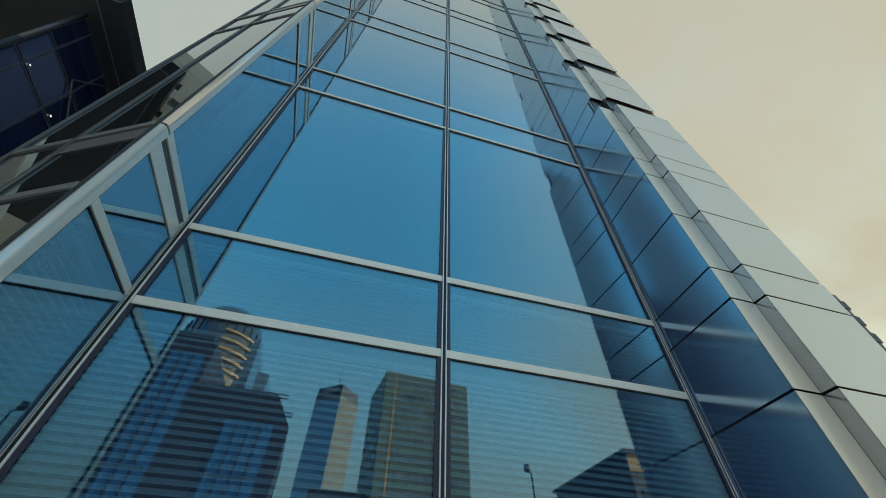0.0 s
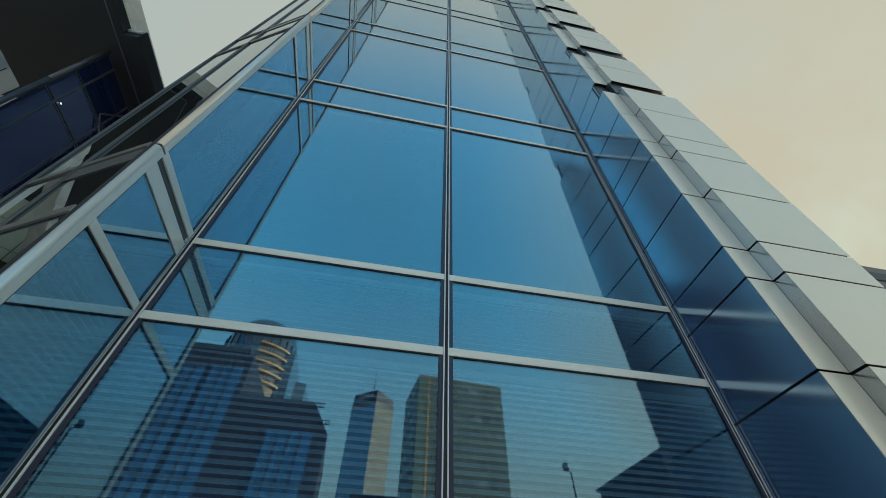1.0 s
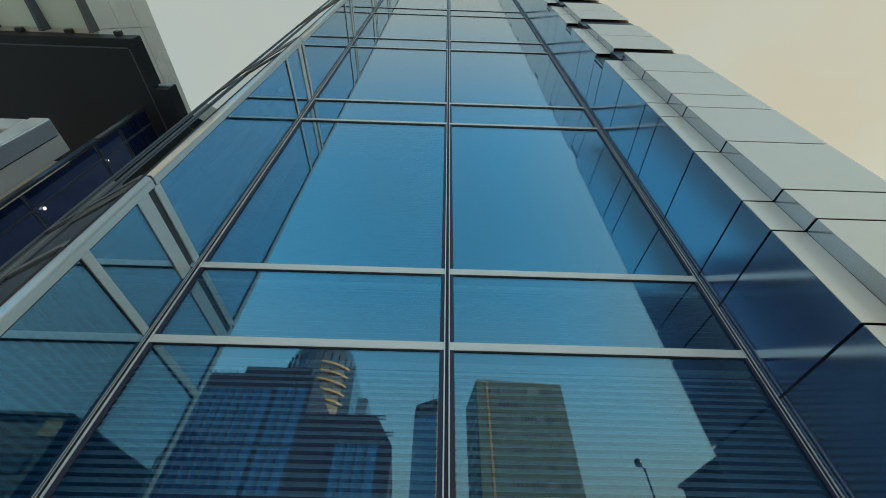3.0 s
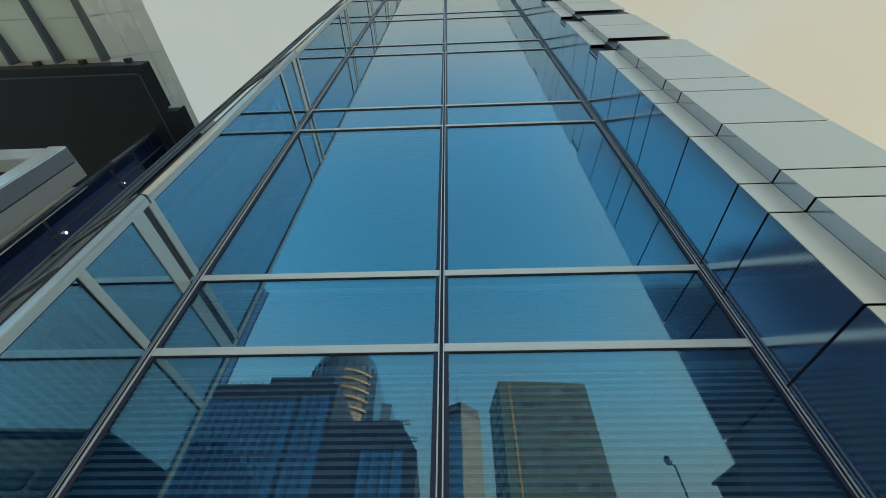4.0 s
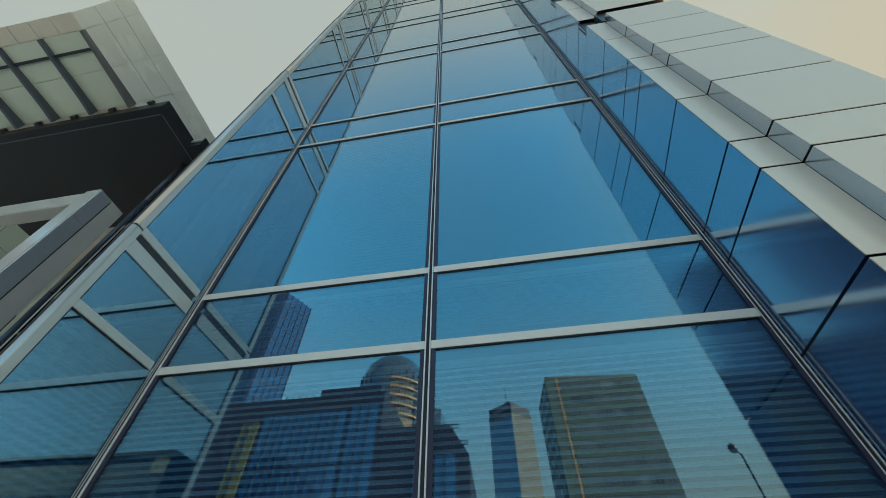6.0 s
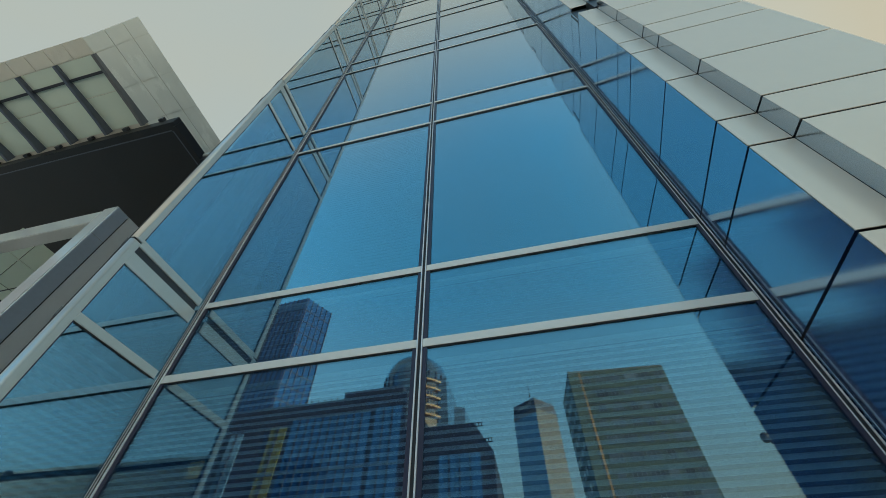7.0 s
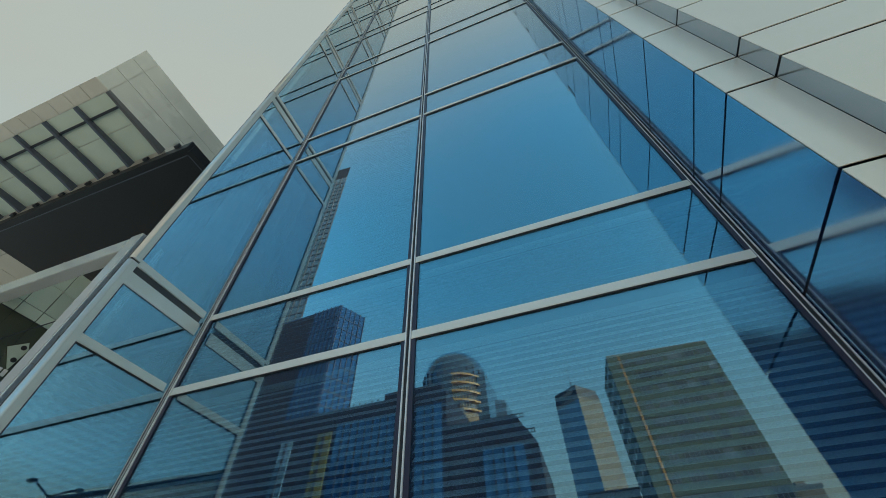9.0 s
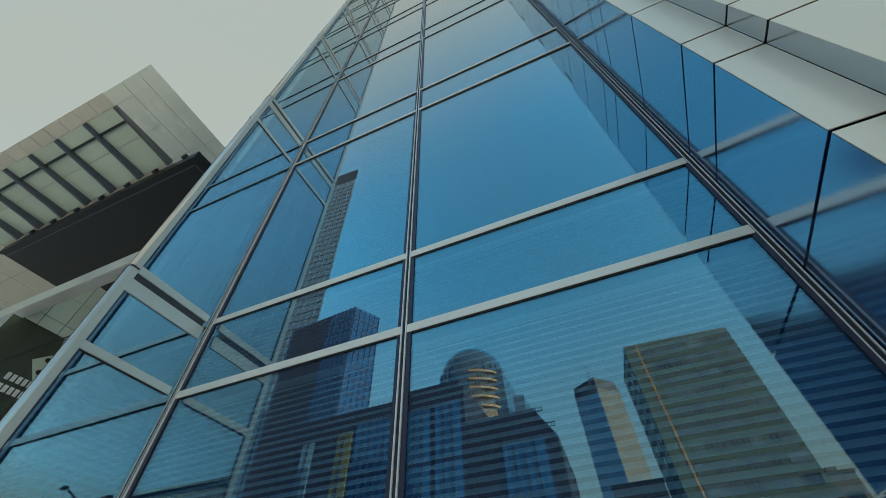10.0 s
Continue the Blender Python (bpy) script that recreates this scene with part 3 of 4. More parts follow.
for ua, ub in ((0.0, 1 / 3), (1 / 3, 2 / 3), (2 / 3, 1.0)):
    for ya, yb in zip(ys, ys[1:]):
        bm = bmesh.new()
        slab(bm, [lean(ua + 0.004, ya + 0.01), lean(ua + 0.004, yb - 0.01), lean(ub - 0.004, yb - 0.01), lean(ub - 0.004, ya + 0.01)], 0.03)
        part("side_panel", bm, PALE, near, "pale side panel")
bm = bmesh.new()
slab(bm, [(x - 0.04, y, z) for x, y, z in (lean(0.03, -2.1), lean(0.03, 8.0), lean(0.99, 8.0), lean(0.99, -2.1))], 0.05)
part("side_backing", bm, PALE, near)
for x in (-10.42, -11.87, -13.32, -14.72, -16.12, -17.52, -18.82):
    bm = bmesh.new()                             # deeper towards the dark soffit
    ends = [[bm.verts.new((xx, y, z)) for xx, z in ((x - 0.08, Z1 - d), (x + 0.03, Z1 - d), (x + 0.03, Z1 - 0.002), (x - 0.08, Z1 - 0.002))] for y, d in ((-1.72, 0.14), (0.0, 0.26), (0.52, 0.33))]
    for p, q in zip(ends, ends[1:]):
        for k in range(4):
            bm.faces.new([p[k], q[k], q[(k + 1) % 4], p[(k + 1) % 4]])
    bm.faces.new(ends[0][::-1])
    bm.faces.new(ends[-1])
    f = part("soffit_fin", bm, SLATE if x < -11 else DARKENED_METAL, near, "slate-blue steel fin", bevel=0.008)
    part_box("bracket", (x + 0.5, x + 0.68, 0.50, 0.60, Z1 - 0.16, Z1 - 0.01), STEEL, f, "small dark bracket")
part_box("cross_bar", (-19.5, -10.56, -1.26, -1.18, Z1 - 0.08, Z1 - 0.003), STEEL, near, "dark cross bar")
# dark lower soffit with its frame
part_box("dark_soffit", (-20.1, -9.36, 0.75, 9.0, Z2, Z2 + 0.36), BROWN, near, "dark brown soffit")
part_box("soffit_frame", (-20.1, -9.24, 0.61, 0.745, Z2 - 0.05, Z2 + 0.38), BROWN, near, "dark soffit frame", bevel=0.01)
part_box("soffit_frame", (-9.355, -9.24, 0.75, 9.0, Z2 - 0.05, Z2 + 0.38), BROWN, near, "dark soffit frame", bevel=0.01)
# paler strips laid in as the highlight along the frame's inner edges
part_box("soffit_highlight", (-9.50, -9.46, 0.90, 9.0, Z2 - 0.012, Z2 - 0.001), SLATE, near, "thin paler strip drawn for the edge highlight")
part_box("soffit_highlight", (-20.0, -9.51, 0.86, 0.895, Z2 - 0.012, Z2 - 0.001), SLATE, near, "thin paler strip drawn for the edge highlight")
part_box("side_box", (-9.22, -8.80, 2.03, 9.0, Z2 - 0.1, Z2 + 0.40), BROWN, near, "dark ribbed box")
part_box("side_trim", (-9.22, -8.80, 1.97, 2.025, Z2 + 0.12, Z2 + 0.30), TRIM, near, "pale metal trim", bevel=0.02)
part_box("upper_storey", (-34.0, -12.3, -1.9, 14.0, Z1 + 0.07, 18.9), PALE, near, "pale panelled upper storeys")
# recessed dark glass wall below the soffit
GX = -9.9
for ya, yb in ((2.75, 3.2), (3.2, 4.4), (4.4, 5.6), (5.6, 6.8), (6.8, 8.0)):
    for z0, z1 in ((0.1, 3.3), (3.3, 6.9), (6.9, 9.2), (9.2, 11.72), (11.72, 12.8), (12.8, 14.18)):
        part_box("dark_pane", (GX - 0.02, GX, ya + 0.03, yb - 0.03, z0 + 0.02, z1 - 0.02), NAVY_GLASS, near)
    part_box("post", (GX - 0.1, GX + 0.02, yb - 0.028, yb + 0.028, 0.0, 14.18), SLATE, near)
for z in (3.3, 6.9, 9.2, 11.72, 12.8):
    for dz in (-0.04, 0.04):
        part_box("rail", (GX - 0.06, GX + 0.015, 2.8, 7.9, z + dz - 0.014, z + dz + 0.014), SLATE, near)
for z0, z1 in ((0.0, 4.0), (4.0, 7.95), (7.95, 11.85), (11.85, 14.18)):
    bm = bmesh.new()
    tube(bm, (GX + 0.02, 2.66, z0 + 0.015), (GX + 0.02, 2.66, z1 - 0.015), 0.062, 16)
    t = part("corner_tube", bm, SLATE, near, "grey metal corner tube", smooth=True)
    bm = bmesh.new()
    tube(bm, (GX + 0.02, 2.66, z1 - 0.012), (GX + 0.02, 2.66, z1 + 0.012), 0.055, 16)
    part("tube_joint", bm, GASKET, t)
for y, z in ((3.29, 9.42), (3.30, 11.83), (4.67, 11.83)):
    bm = bmesh.new()
    tube(bm, (GX + 0.025, y, z + 0.03), (GX + 0.075, y, z - 0.03), 0.03 if z < 10 else 0.014, 12)
    part("wall_light", bm, LAMP, near, "small lit wall light")
for p, q in (((-9.82, 4.05, 12.9), (-9.82, 4.7, 14.1)), ((-9.82, 4.05, 12.9), (-9.82, 5.6, 11.8)), ((-9.82, 3.0, 5.2), (-9.82, 6.4, 9.0))):
    bm = bmesh.new()
    tube(bm, p, q, 0.022, 8)
    part("brace", bm, SLATE, near, "diagonal steel brace")
# metal portal
bm = bmesh.new()
box(bm, -9.48, -9.04, 1.29, 2.09, 0.0, 10.2)
part("portal_post", bm, PORTAL, near, "wide satin metal post", bevel=0.02)
bm = bmesh.new()
box(bm, -24.0, -9.485, 1.29, 1.63, 9.62, 10.12)
part("portal_beam", bm, PORTAL, near, "satin metal beam", bevel=0.02)
part_box("portal_joint", (-9.3, -9.034, 1.66, 1.68, 0.0, 10.1), GASKET, near)
# added panels, tinted to show the blue band reflected in the post
for z0, z1 in ((0.05, 3.1), (3.12, 6.1), (6.12, 9.1), (9.12, 10.16)):
    part_box("post_panel", (-9.037, -9.028, 1.315, 1.655, z0, z1), BLUE_TINTED_STEEL, near, "steel panel tinted blue for its reflection")
# wall behind the portal: pale tiles above, olive glass below
WX = -14.5
for k in range(1, 7):
    ya = 0.67 + 0.64 * k
    y0 = max(ya, 1.6)
    za = 9.57
    for zb in (9.95, 10.84) if k == 1 else (9.95, 10.84, 11.73):
        part_box("wall_tile", (WX - 0.03, WX, y0 + 0.012, ya + 0.628, za + 0.012, zb - 0.012), OPAL, near, "pale wall tile")
        za = zb
    for z0, z1 in ((0.05, 2.4), (2.4, 4.8), (4.8, 7.2), (7.2, 9.55)):
        part_box("shop_pane", (WX - 0.05, WX - 0.03, ya + 0.006, ya + 0.634, z0 + 0.006, z1 - 0.006), OLIVE, near, "dark olive glass pane")
part_box("tile_backing", (WX - 0.3, WX - 0.06, 1.6, 5.2, 0.0, 10.8), STEEL, near)
bm = bmesh.new()
tube(bm, (WX + 0.12, 1.9, 8.2), (WX + 0.12, 3.1, 10.05), 0.018, 8)
part("stay_rod", bm, STEEL, near, "thin dark stay rod")
# a white bracket plate with two holes, and pale bars in place of a sign's unreadable reflection
bm = bmesh.new()
slab(bm, [(WX + 0.05, 2.90, 8.05), (WX + 0.05, 2.98, 8.75), (WX + 0.05, 2.86, 8.95), (WX + 0.05, 2.50, 8.60)], 0.04)
plate = part("bracket_plate", bm, OPAL, near, "white metal bracket plate")
for y, z in ((2.84, 8.75), (2.85, 8.34)):
    bm = bmesh.new()
    tube(bm, (WX + 0.052, y, z), (WX + 0.058, y, z), 0.075, 16)
    part("bolt_hole", bm, GASKET, plate)
for row, z in ((0, 7.95), (1, 7.62)):
    for k in range(5):
        part_box("sign_bar", (WX, WX + 0.03, 2.25 + 0.15 * k, 2.35 + 0.15 * k, z - 0.1, z + 0.1), SLAT, near, "pale sign bar")
# added closing wall, kept pale so that it bounces light forward
part_box("backing_wall", (-34.0, -10.2, 4.76, 5.0, 0.0, 14.15), PALE, near)

# ---- the city behind the camera, seen in the glass ----
def block(parent, name, corners, z0, z1, mat, label="", top=None):
    bm = bmesh.new()
    prism(bm, corners, z0, z1, top)
    return part(name, bm, mat, parent, label)


def on_face(p, q, d, out, z):
    """A place d metres from p towards q, out metres in front of that face (to the right of the way)."""
    v = (Vector(q) - Vector(p)).normalized()
    return p[0] + v.x * d + v.y * out, p[1] + v.y * d - v.x * out, z


def face_slab(parent, name, p, q, d0, d1, z0, z1, out, thick, mat, label=""):
    bm = bmesh.new()
    a, b = on_face(p, q, d0, out, 0), on_face(p, q, d1, out, 0)
    c, e = on_face(p, q, d1, out - thick, 0), on_face(p, q, d0, out - thick, 0)
    prism(bm, [a[:2], b[:2], c[:2], e[:2]], z0, z1)
    return part(name, bm, mat, parent, label)


# block of flats: front runs from its -x end to its +x end, facing the tower
flats = thing("apartment_block", "olive-grey rendered block of flats with rows of small windows", "building")
A, B, C, D = (8.0, -68.0), (25.2, -69.5), (24.2, -81.4), (6.8, -80.0)
block(flats, "wall", [A, B, C, D], 0, 42.0, RENDER, "weathered olive-grey render")
block(flats, "roof", [(8.1, -68.1), (25.1, -69.6), (24.1, -81.3), (6.9, -79.9)], 42.01, 42.3, RENDER2)
block(flats, "roof_hut", [(14, -73), (17, -73.2), (17, -76), (14, -76)], 42.5, 44.4, RENDER2)
length = (Vector(A) - Vector(B)).length
rnd = random.Random(4)


def storey_windows(parent, p, q, d0, d1, zb):
    """One storey's strip of windows of uneven widths between dark infill, with pale frames, over a projecting parapet band."""
    strip = face_slab(parent, "window_strip", p, q, d0, d1, zb + 0.15, zb + 1.6, 0.02, 0.1, INFILL, "dull render strip")
    d = d0 + 0.15
    while d < d1 - 1.0:
        w = min(rnd.choice((1.3, 1.5, 2.2, 2.4)), d1 - d - 0.1)
        face_slab(strip, "pane", p, q, d + 0.06, d + w - 0.06, zb + 0.24, zb + 1.52, 0.05, 0.04, PALE_WINDOW)
        bars = 2 if w < 1.9 else 3
        for i in range(bars + 1):
            x = d + (w - 0.08) * i / bars
            face_slab(strip, "frame_bar", p, q, x, x + 0.09, zb + 0.2, zb + 1.56, 0.09, 0.05, CURTAIN)
        d += w + rnd.choice((0.5, 0.9, 1.3))
    face_slab(parent, "parapet_band", p, q, d0 - 0.1, d1 + 0.1, zb - 1.02, zb + 0.1, 0.10, 0.12, RENDER)
    # grey strip laid in for the shadow line below the next band
    face_slab(parent, "shadow_line", p, q, d0, d1, zb + 1.61, zb + 1.69, 0.03, 0.06, RENDER2)


for s in range(15):
    zb = 0.9 + 2.75 * s
    storey_windows(flats, B, A, 0.3, length - 2.5, zb)
    for k in range(4):
        face_slab(flats, "window", A, D, 1.3 + 2.8 * k, 2.7 + 2.8 * k, zb + 0.2, zb + 1.6, 0.03, 0.12, PALE_WINDOW)
        face_slab(flats, "frame_bar", A, D, 1.96 + 2.8 * k, 2.04 + 2.8 * k, zb + 0.2, zb + 1.6, 0.06, 0.03, CURTAIN)
face_slab(flats, "pilaster", B, A, length - 2.3, length - 1.9, 0, 41.9, 0.06, 0.08, OCHRE, "ochre strip on the corner")

# low grey block in front of the slender tower
annex = thing("low_block", "low grey rendered block with a flat roof beside the flats", "building")
block(annex, "wall", [(-1.6, -76.0), (6.4, -76.0), (6.4, -88.0), (-1.6, -88.0)], 0, 22.4, RENDER2)
block(annex, "roof", [(-1.8, -75.8), (6.5, -75.8), (6.5, -88.2), (-1.8, -88.2)], 22.41, 22.8, ROOFING)
for st in range(6):
    for k in range(3):
        face_slab(annex, "window", (6.4, -76.0), (-1.6, -76.0), 0.8 + 2.5 * k, 2.2 + 2.5 * k, 3.0 + 3.2 * st, 4.5 + 3.2 * st, 0.05, 0.08, WINDOW)

# narrow stair block at the end of the flats
stair = thing("stair_block", "narrow grey rendered stair block at the end of the flats", "building")
block(stair, "wall", [(25.35, -69.8), (28.4, -70.0), (27.6, -79.0), (24.6, -79.0)], 0, 18.6, RENDER2)
block(stair, "roof", [(25.3, -69.7), (28.6, -69.9), (27.8, -79.1), (24.5, -79.1)], 18.61, 19.0, ROOFING)
block(stair, "roof_hut", [(26.2, -71.5), (27.4, -71.6), (27.2, -74.0), (26.0, -74.0)], 19.01, 19.9, RENDER2)
for st in range(5):
    face_slab(stair, "window", (28.4, -70.0), (25.35, -69.8), 0.6, 2.4, 2.2 + 3.2 * st, 3.6 + 3.2 * st, 0.05, 0.08, WINDOW)

# slender far tower with a dark parapet
slender = thing("slender_tower", "slender far tower, one face blue and one beige, dark parapet", "building")
K = [(1.2, -154.0), (9.2, -163.0), (-1.0, -171.0), (-8.4, -161.0)]
block(slender, "core", K, 0, 77.8, BEIGE)
face_slab(slender, "blue_face", K[0], K[3], 0.05, 11.8, 0, 76.2, 0.15, 0.14, SOFT_GLASS, "blue glass face")
for s in range(19):
    face_slab(slender, "floor_line", K[0], K[3], 0.05, 11.8, 4 * s + 1.4, 4 * s + 1.55, 0.17, 0.01, SLATE)
block(slender, "crown", K, 77.81, 82.4, BLACKISH, "dark parapet", top=[(1.1, -154.4), (8.6, -163), (-1.0, -170.4), (-7.9, -161)])
face_slab(slender, "sign_bar", K[0], K[3], 2.2, 9.0, 79.4, 80.6, 0.3, 0.2, CURTAIN, "pale sign bar")
face_slab(slender, "sign_bar", K[0], K[3], 1.6, 3.0, 79.9, 81.3, 0.32, 0.2, CURTAIN, "pale sign bar")
bm = bmesh.new()
tube(bm, (-0.4, -163, 82.0), (-0.4, -163, 95), 0.25, 6, 0.08)
part("mast", bm, STEEL, slender)

# dark stone building in steps with blue glass bays
dark = thing("dark_office_block", "stepped dark stone office block with blue glass bays", "building")
block(dark, "wing_wall", [(-62, -60), (-21.0, -60), (-21.0, -80), (-62, -80)], 0, 37.6, BLACKISH)
block(dark, "attic", [(-33.6, -60.5), (-22.0, -60.5), (-22.0, -78), (-33.6, -78)], 37.61, 39.2, BLACKISH)
block(dark, "low_wing", [(-20.95, -60), (-6.4, -60), (-7.5, -80), (-20.95, -80)], 0, 26.0, BLACKISH)
block(dark, "low_wing_top", [(-20.95, -60), (-6.4, -60), (-7.5, -80), (-20.95, -80)], 26.01, 30.8, BLACKISH, top=[(-20.95, -60), (-9.4, -60), (-10, -80), (-20.95, -80)])
for x0, x1, zt, mat in ((-54.5, -52.0, 33.0, SOFT_GLASS), (-46.5, -43.5, 33.5, OLIVE_STONE), (-42.5, -27.5, 34.5, CITY_GLASS), (-26.5, -21.8, 35.0, CITY_GLASS), (-15.0, -8.5, 26.0, CITY_GLASS)):
    bay = part_box("bay", (x0, x1, -59.99, -59.7, 2.0, zt), mat, dark, "olive stone bay" if mat is OLIVE_STONE else "blue glass bay")
    n = max(2, int((x1 - x0) / 1.5))
    for i in range(1, n):
        xx = x0 + (x1 - x0) * i / n
        part_box("bay_post", (xx - 0.10, xx + 0.10, -59.695, -59.5, 2.0, zt), BLACKISH, bay)
    for s in range(int((zt - 2) / 6.8)):
        part_box("bay_rail", (x0, x1, -59.695, -59.6, 5 + 6.8 * s, 5.25 + 6.8 * s), BLACKISH, bay)
for i in range(12):
    part_box("roof_post", (-49 + 1.3 * i, -48.85 + 1.3 * i, -60.0, -59.85, 37.61, 38.0), STEEL, dark)
for x, z in ((-9.3, 30.0), (-7.9, 27.4)):       # small steel racks on the sloping edge
    rack = part_box("edge_rack", (x, x + 1.5, -60.0, -59.85, z + 0.6, z + 0.7), STEEL, dark, "small steel rack")
    part_box("rack_rail", (x + 0.2, x + 1.5, -60.0, -59.85, z, z + 0.12), STEEL, rack)
    for k in range(3):
        part_box("rack_post", (x + 0.3 + 0.5 * k, x + 0.42 + 0.5 * k, -60.0, -59.85, z + 0.121, z + 0.599), STEEL, rack)

# round tower with ochre rings and a domed top
domed = thing("domed_tower", "round dark glass tower with ochre balconies and a dome", "building")


def lathe(bm, cx, cy, prof, sides=36):
    rings = [[bm.verts.new((cx + r * math.cos(2 * math.pi * i / sides), cy + r * math.sin(2 * math.pi * i / sides), z)) for i in range(sides)] for r, z in prof]
    for a, b in zip(rings, rings[1:]):
        for i in range(sides):
            bm.faces.new([a[i], a[(i + 1) % sides], b[(i + 1) % sides], b[i]])
    bm.faces.new(rings[0][::-1])
    bm.faces.new(rings[-1])


CX, CY = -43.9, -130.0
bm = bmesh.new()
lathe(bm, CX, CY, [(12.3, 0), (12.3, 80), (12.0, 83), (10.8, 86.4), (8.2, 89.4), (4.5, 91.4), (0.5, 92)])
part("drum", bm, DOME_GLASS, domed, "dark blue glass drum and dome", smooth=True)


def arc(bm, cx, cy, a0, a1, r0, r1, z0, z1, n=14):
    """A curved bar round (cx, cy) from angle a0 to a1, degrees."""
    rows = []
    for i in range(n + 1):
        a = radians(a0 + (a1 - a0) * i / n)
        c, w = math.cos(a), math.sin(a)
        rows.append([bm.verts.new((cx + r * c, cy + r * w, z)) for r, z in ((r0, z0), (r1, z0), (r1, z1), (r0, z1))])
    for a, b in zip(rows, rows[1:]):
        for k in range(4):
            bm.faces.new([a[k], b[k], b[(k + 1) % 4], a[(k + 1) % 4]])
    bm.faces.new(rows[0][::-1])
    bm.faces.new(rows[-1])


for z in (64.4, 67.6, 70.8, 74.0, 77.2):
    bm = bmesh.new()
    arc(bm, CX, CY, 18, 78, 12.5, 13.6, z - 0.34, z + 0.34)
    part("ring", bm, OCHRE, domed, "ochre balcony ring")
bm = bmesh.new()
arc(bm, CX, CY, 20, 77, 12.31, 12.6, 60.0, 77.6)
balcony = part("balcony_wall", bm, BALCONY, domed, "sunlit beige balcony wall")
for z in (64.9, 68.1, 71.3, 74.5):
    for k in range(11):
        a = 21.5 + 5 * k
        bm = bmesh.new()
        arc(bm, CX, CY, a, a + 3.2, 12.61, 12.68, z + 0.2, z + 1.9, 2)
        part("balcony_window", bm, WINDOW, balcony)
for i in range(28):
    a = 2 * math.pi * i / 28
    bm = bmesh.new()
    x, y = CX + 12.4 * math.cos(a), CY + 12.4 * math.sin(a)
    tube(bm, (x, y, 76.5), (x, y, 81.5), 0.22, 6)
    part("mullion", bm, BLACKISH, domed)
block(domed, "shoulder", [(-33.4, -122.5), (-27.6, -123.5), (-27.6, -140), (-33.4, -140)], 0, 78.5, DOME_GLASS, top=[(-33.4, -122.5), (-30.6, -123), (-30.6, -140), (-33.4, -140)])
block(domed, "low_shoulder", [(-27.5, -121.5), (-24.2, -123), (-24.2, -140), (-27.5, -140)], 0, 67.0, DOME_GLASS)
block(domed, "buttress", [(-39.0, -117.0), (-35.0, -117.6), (-35.0, -123), (-39.0, -123)], 0, 66.0, BEIGE, top=[(-38.2, -117.4), (-37.4, -117.4), (-37.4, -123), (-38.2, -123)])
bm = bmesh.new()
lathe(bm, CX, CY, [(1.6, 91.6), (1.6, 92.8), (0.4, 93.6)], 12)
part("lantern", bm, STEEL, domed)

FAR = 1.3                                         # it stands beyond the dark block
domed.scale = (FAR, FAR, FAR)
domed.location = (0.5 * (1 - FAR) + 2.5, 2.4 * (1 - FAR), 1.7 * (1 - FAR) - 2.0)

# blue glass tower
glassy = thing("blue_glass_tower", "square tower of blue glass with dark ribs and a dark side", "building")
P1, P2, P3, P4 = (-60.6, -75.3), (-56.6, -83.6), (-81, -93), (-86.0, -77.0)
block(glassy, "body", [P1, P2, P3, P4], 0, 81.3, CITY_GLASS)
face_slab(glassy, "dark_face", P1, P4, 9.5, 24.6, 0, 80.8, 0.2, 0.19, BLACKISH)
for p, q, n, d1 in ((P1, P4, 6, 9.5), (P2, P1, 5, 9.0)):
    for i in range(n + 1):
        d = 0.1 + (d1 - 0.3) * i / n
        face_slab(glassy, "rib", p, q, d, d + 0.2, 0, 81.35, 0.3, 0.28, NAVY)
    for s in range(20):
        face_slab(glassy, "floor_line", p, q, 0.05, d1 - 0.05, 4 * s + 1.0, 4 * s + 1.2, 0.12, 0.11, NAVY)

# very tall slab beyond it
tall = thing("tall_glass_tower", "very tall ribbed glass tower with a dark cap", "building")
block(tall, "body", [(-100.5, -102), (-124.0, -125), (-150, -125), (-130, -100)], 0, 222, SOFT_GLASS)
block(tall, "cap", [(-100.4, -101.9), (-123.9, -125.1), (-150.1, -125.1), (-130.1, -99.9)], 222.01, 234, BLACKISH)
TA, TB = (-100.5, -102.0), (-130.0, -100.0)
for i in range(9):
    face_slab(tall, "rib", TA, TB, 0.1 + 3.2 * i, 0.4 + 3.2 * i, 0, 222, 0.6, 0.55, SLATE)
for st in range(52):
    face_slab(tall, "floor_line", TA, TB, 0.05, 29.4, 4.2 * st + 1, 4.2 * st + 1.5, 0.3, 0.25, SLATE)

# plain dark block that the pier's glass return shows
side = thing("dark_side_block", "plain dark office block with rows of dim windows", "building")
block(side, "wall", [(-52.0, -14.0), (-50.0, -38.0), (-88.0, -44.0), (-92.0, -14.0)], 0, 36.0, BLACKISH)
block(side, "roof", [(-51.9, -13.9), (-49.9, -38.1), (-88.1, -44.1), (-92.1, -13.9)], 36.01, 36.6, STEEL)
for st in range(9):
    for k in range(6):
        face_slab(side, "window", (-50.0, -38.0), (-52.0, -14.0), 0.9 + 3.9 * k, 3.7 + 3.9 * k, 2.4 + 3.6 * st, 4.3 + 3.6 * st, 0.08, 0.07, WINDOW)

block(side, "roof_hut", [(-56.0, -20.0), (-56.0, -25.0), (-60.0, -25.0), (-60.0, -20.0)], 36.61, 39.0, BLACKISH)
for k, h in enumerate((1.7, 1.3, 1.5, 1.3, 1.5, 1.2)):     # roof letters too far off to read
    yy = -25.0 - 1.5 * k
    part_box("sign_bar", (-51.6, -51.4, yy - 1.0, yy, 36.65, 36.65 + h), CURTAIN, side, "pale sign bar")

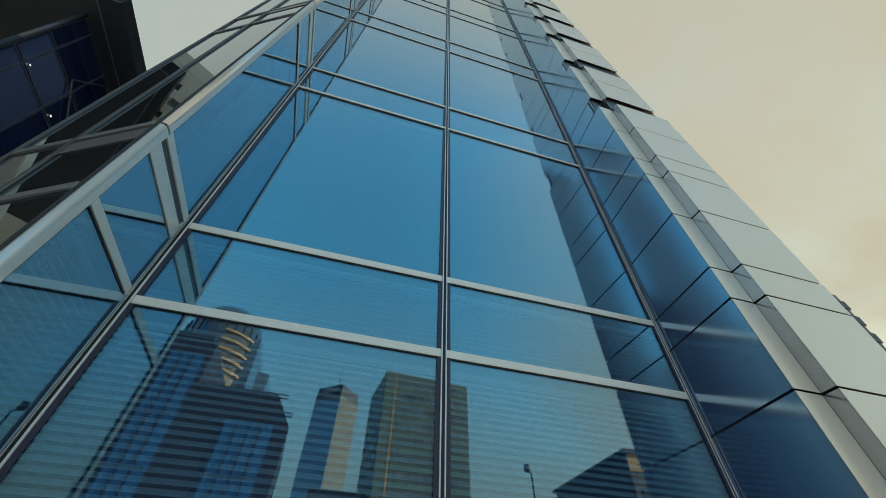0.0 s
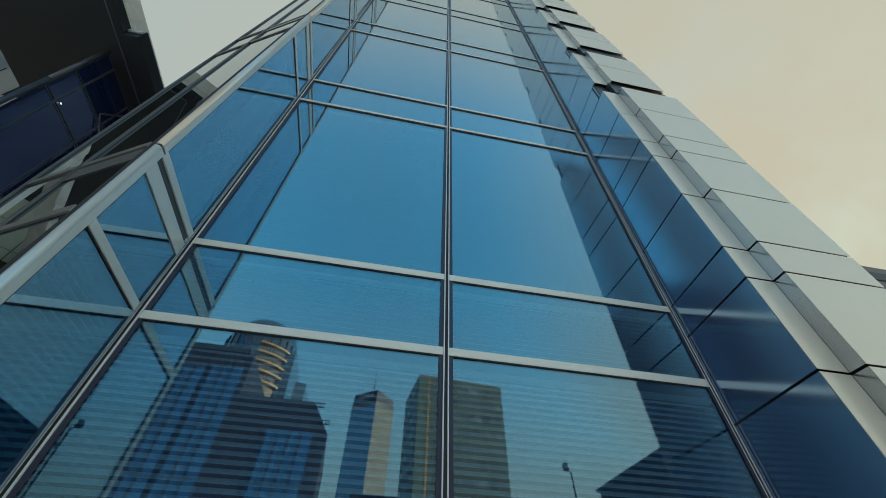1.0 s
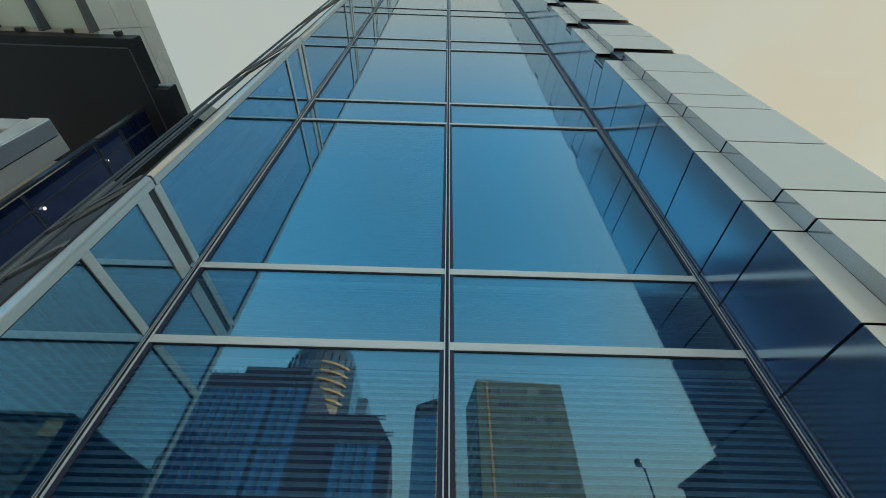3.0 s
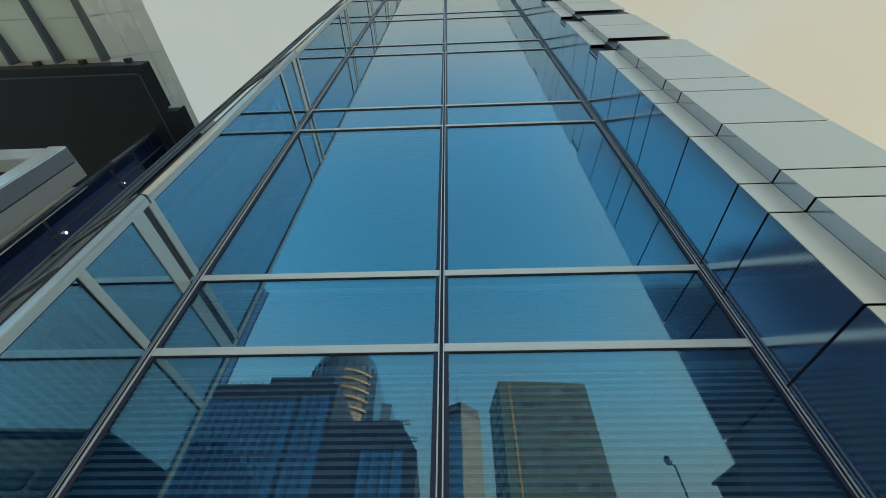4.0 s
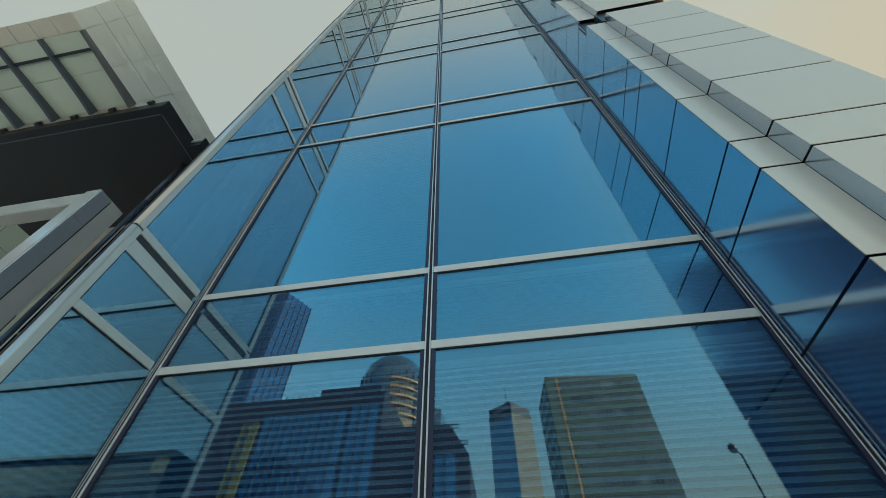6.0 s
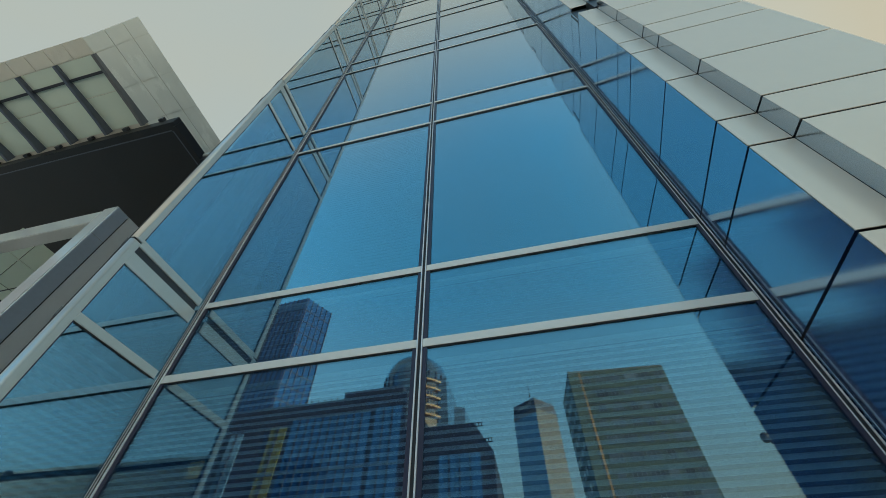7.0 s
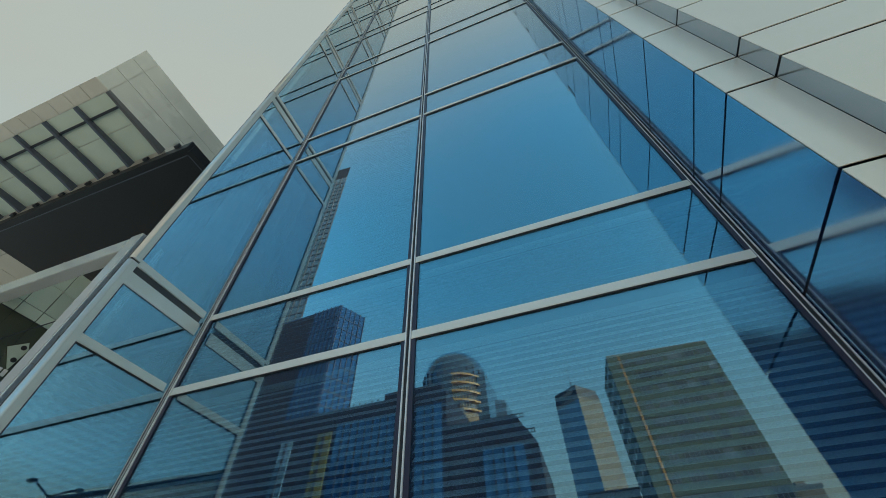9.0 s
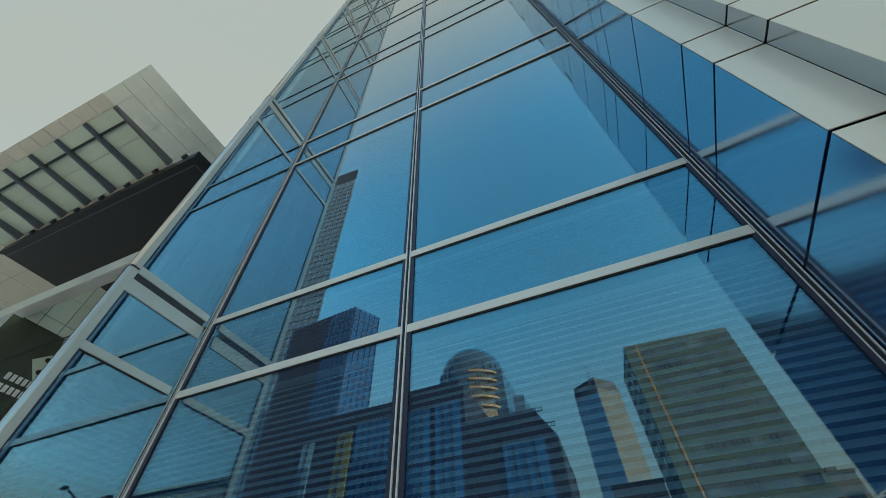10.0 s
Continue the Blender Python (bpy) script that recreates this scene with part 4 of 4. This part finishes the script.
# dark low building; sunlight on its roof corner is painted as an ochre patch
house = thing("low_building", "low dark office building with an orange lit roof corner", "building")
L1, L2, L3, L4 = (36.6, -42.0), (75.0, -40.0), (78.0, -66.0), (36.3, -60.0)
block(house, "wall", [L1, L2, L3, L4], 0, 21.2, BLACKISH)
block(house, "roof", [(36.2, -41.6), (75.4, -39.6), (78.4, -66.4), (35.9, -60.4)], 21.21, 21.6, STEEL)
face_slab(house, "sunlit_patch", L2, L1, 36.4, 38.4, 19.1, 21.1, 0.1, 0.09, OCHRE, "orange patch painted for sunlight on the corner")
for st in range(5):
    for k in range(9):
        face_slab(house, "window", L2, L1, 1.5 + 4.1 * k, 4.6 + 4.1 * k, 2.2 + 3.3 * st, 4.0 + 3.3 * st, 0.08, 0.07, WINDOW)
    for k in range(3):
        face_slab(house, "window", L1, L4, 0.8 + 4.1 * k, 3.9 + 4.1 * k, 2.2 + 3.3 * st, 4.0 + 3.3 * st, 0.08, 0.07, WINDOW)

# banded tower far behind the pier
banded = thing("banded_tower", "distant pale tower with brown window bands behind the pier", "building")
block(banded, "wall", [(62.0, 30.0), (84.4, 30.0), (84.4, 52.0), (62.0, 52.0)], 0, 50.2, BEIGE)
for st in range(14):
    part_box("window_band", (62.0, 84.6, 29.75, 29.98, 1.2 + 3.5 * st, 3.0 + 3.5 * st), BLACKISH, banded)
    part_box("window_band", (84.42, 84.7, 30.0, 52.0, 1.2 + 3.5 * st, 3.0 + 3.5 * st), BLACKISH, banded)


def street_lamp(name, at, height, heads, turn):
    lamp = thing(name, "grey steel street lamp on a tapered pole" if heads == 1 else "grey steel street lamp with two arms", "street lamp", at=at)
    bm = bmesh.new()
    tube(bm, (0, 0, 0), (0, 0, height - 0.4), 0.11, 10, 0.06)
    part("pole", bm, STEEL, lamp, smooth=True)
    for k in range(heads):
        s = 1 if k == 0 else -1
        c, w = math.cos(radians(turn)) * s, math.sin(radians(turn)) * s
        bm = bmesh.new()
        tube(bm, (0, 0, height - 0.5), (c * (0.25 if heads == 1 else 0.8), w * (0.25 if heads == 1 else 0.8), height - 0.05), 0.045, 8)
        part("arm", bm, STEEL, lamp)
        bm = bmesh.new()
        bmesh.ops.create_uvsphere(bm, u_segments=14, v_segments=8, radius=0.3)
        bmesh.ops.scale(bm, vec=(1.0, 0.6, 0.32) if heads == 2 else (0.9, 0.9, 1.1), verts=bm.verts)
        bmesh.ops.translate(bm, vec=(c * (0.3 if heads == 1 else 1.0), w * (0.3 if heads == 1 else 1.0), height), verts=bm.verts)
        part("lamp_head", bm, STEEL, lamp, smooth=True)


street_lamp("street_lamp", (15.4, -27.9, 0), 12.8, 1, 200)
street_lamp("street_lamp", (19.5, -11.2, 0), 8.45, 2, 75)
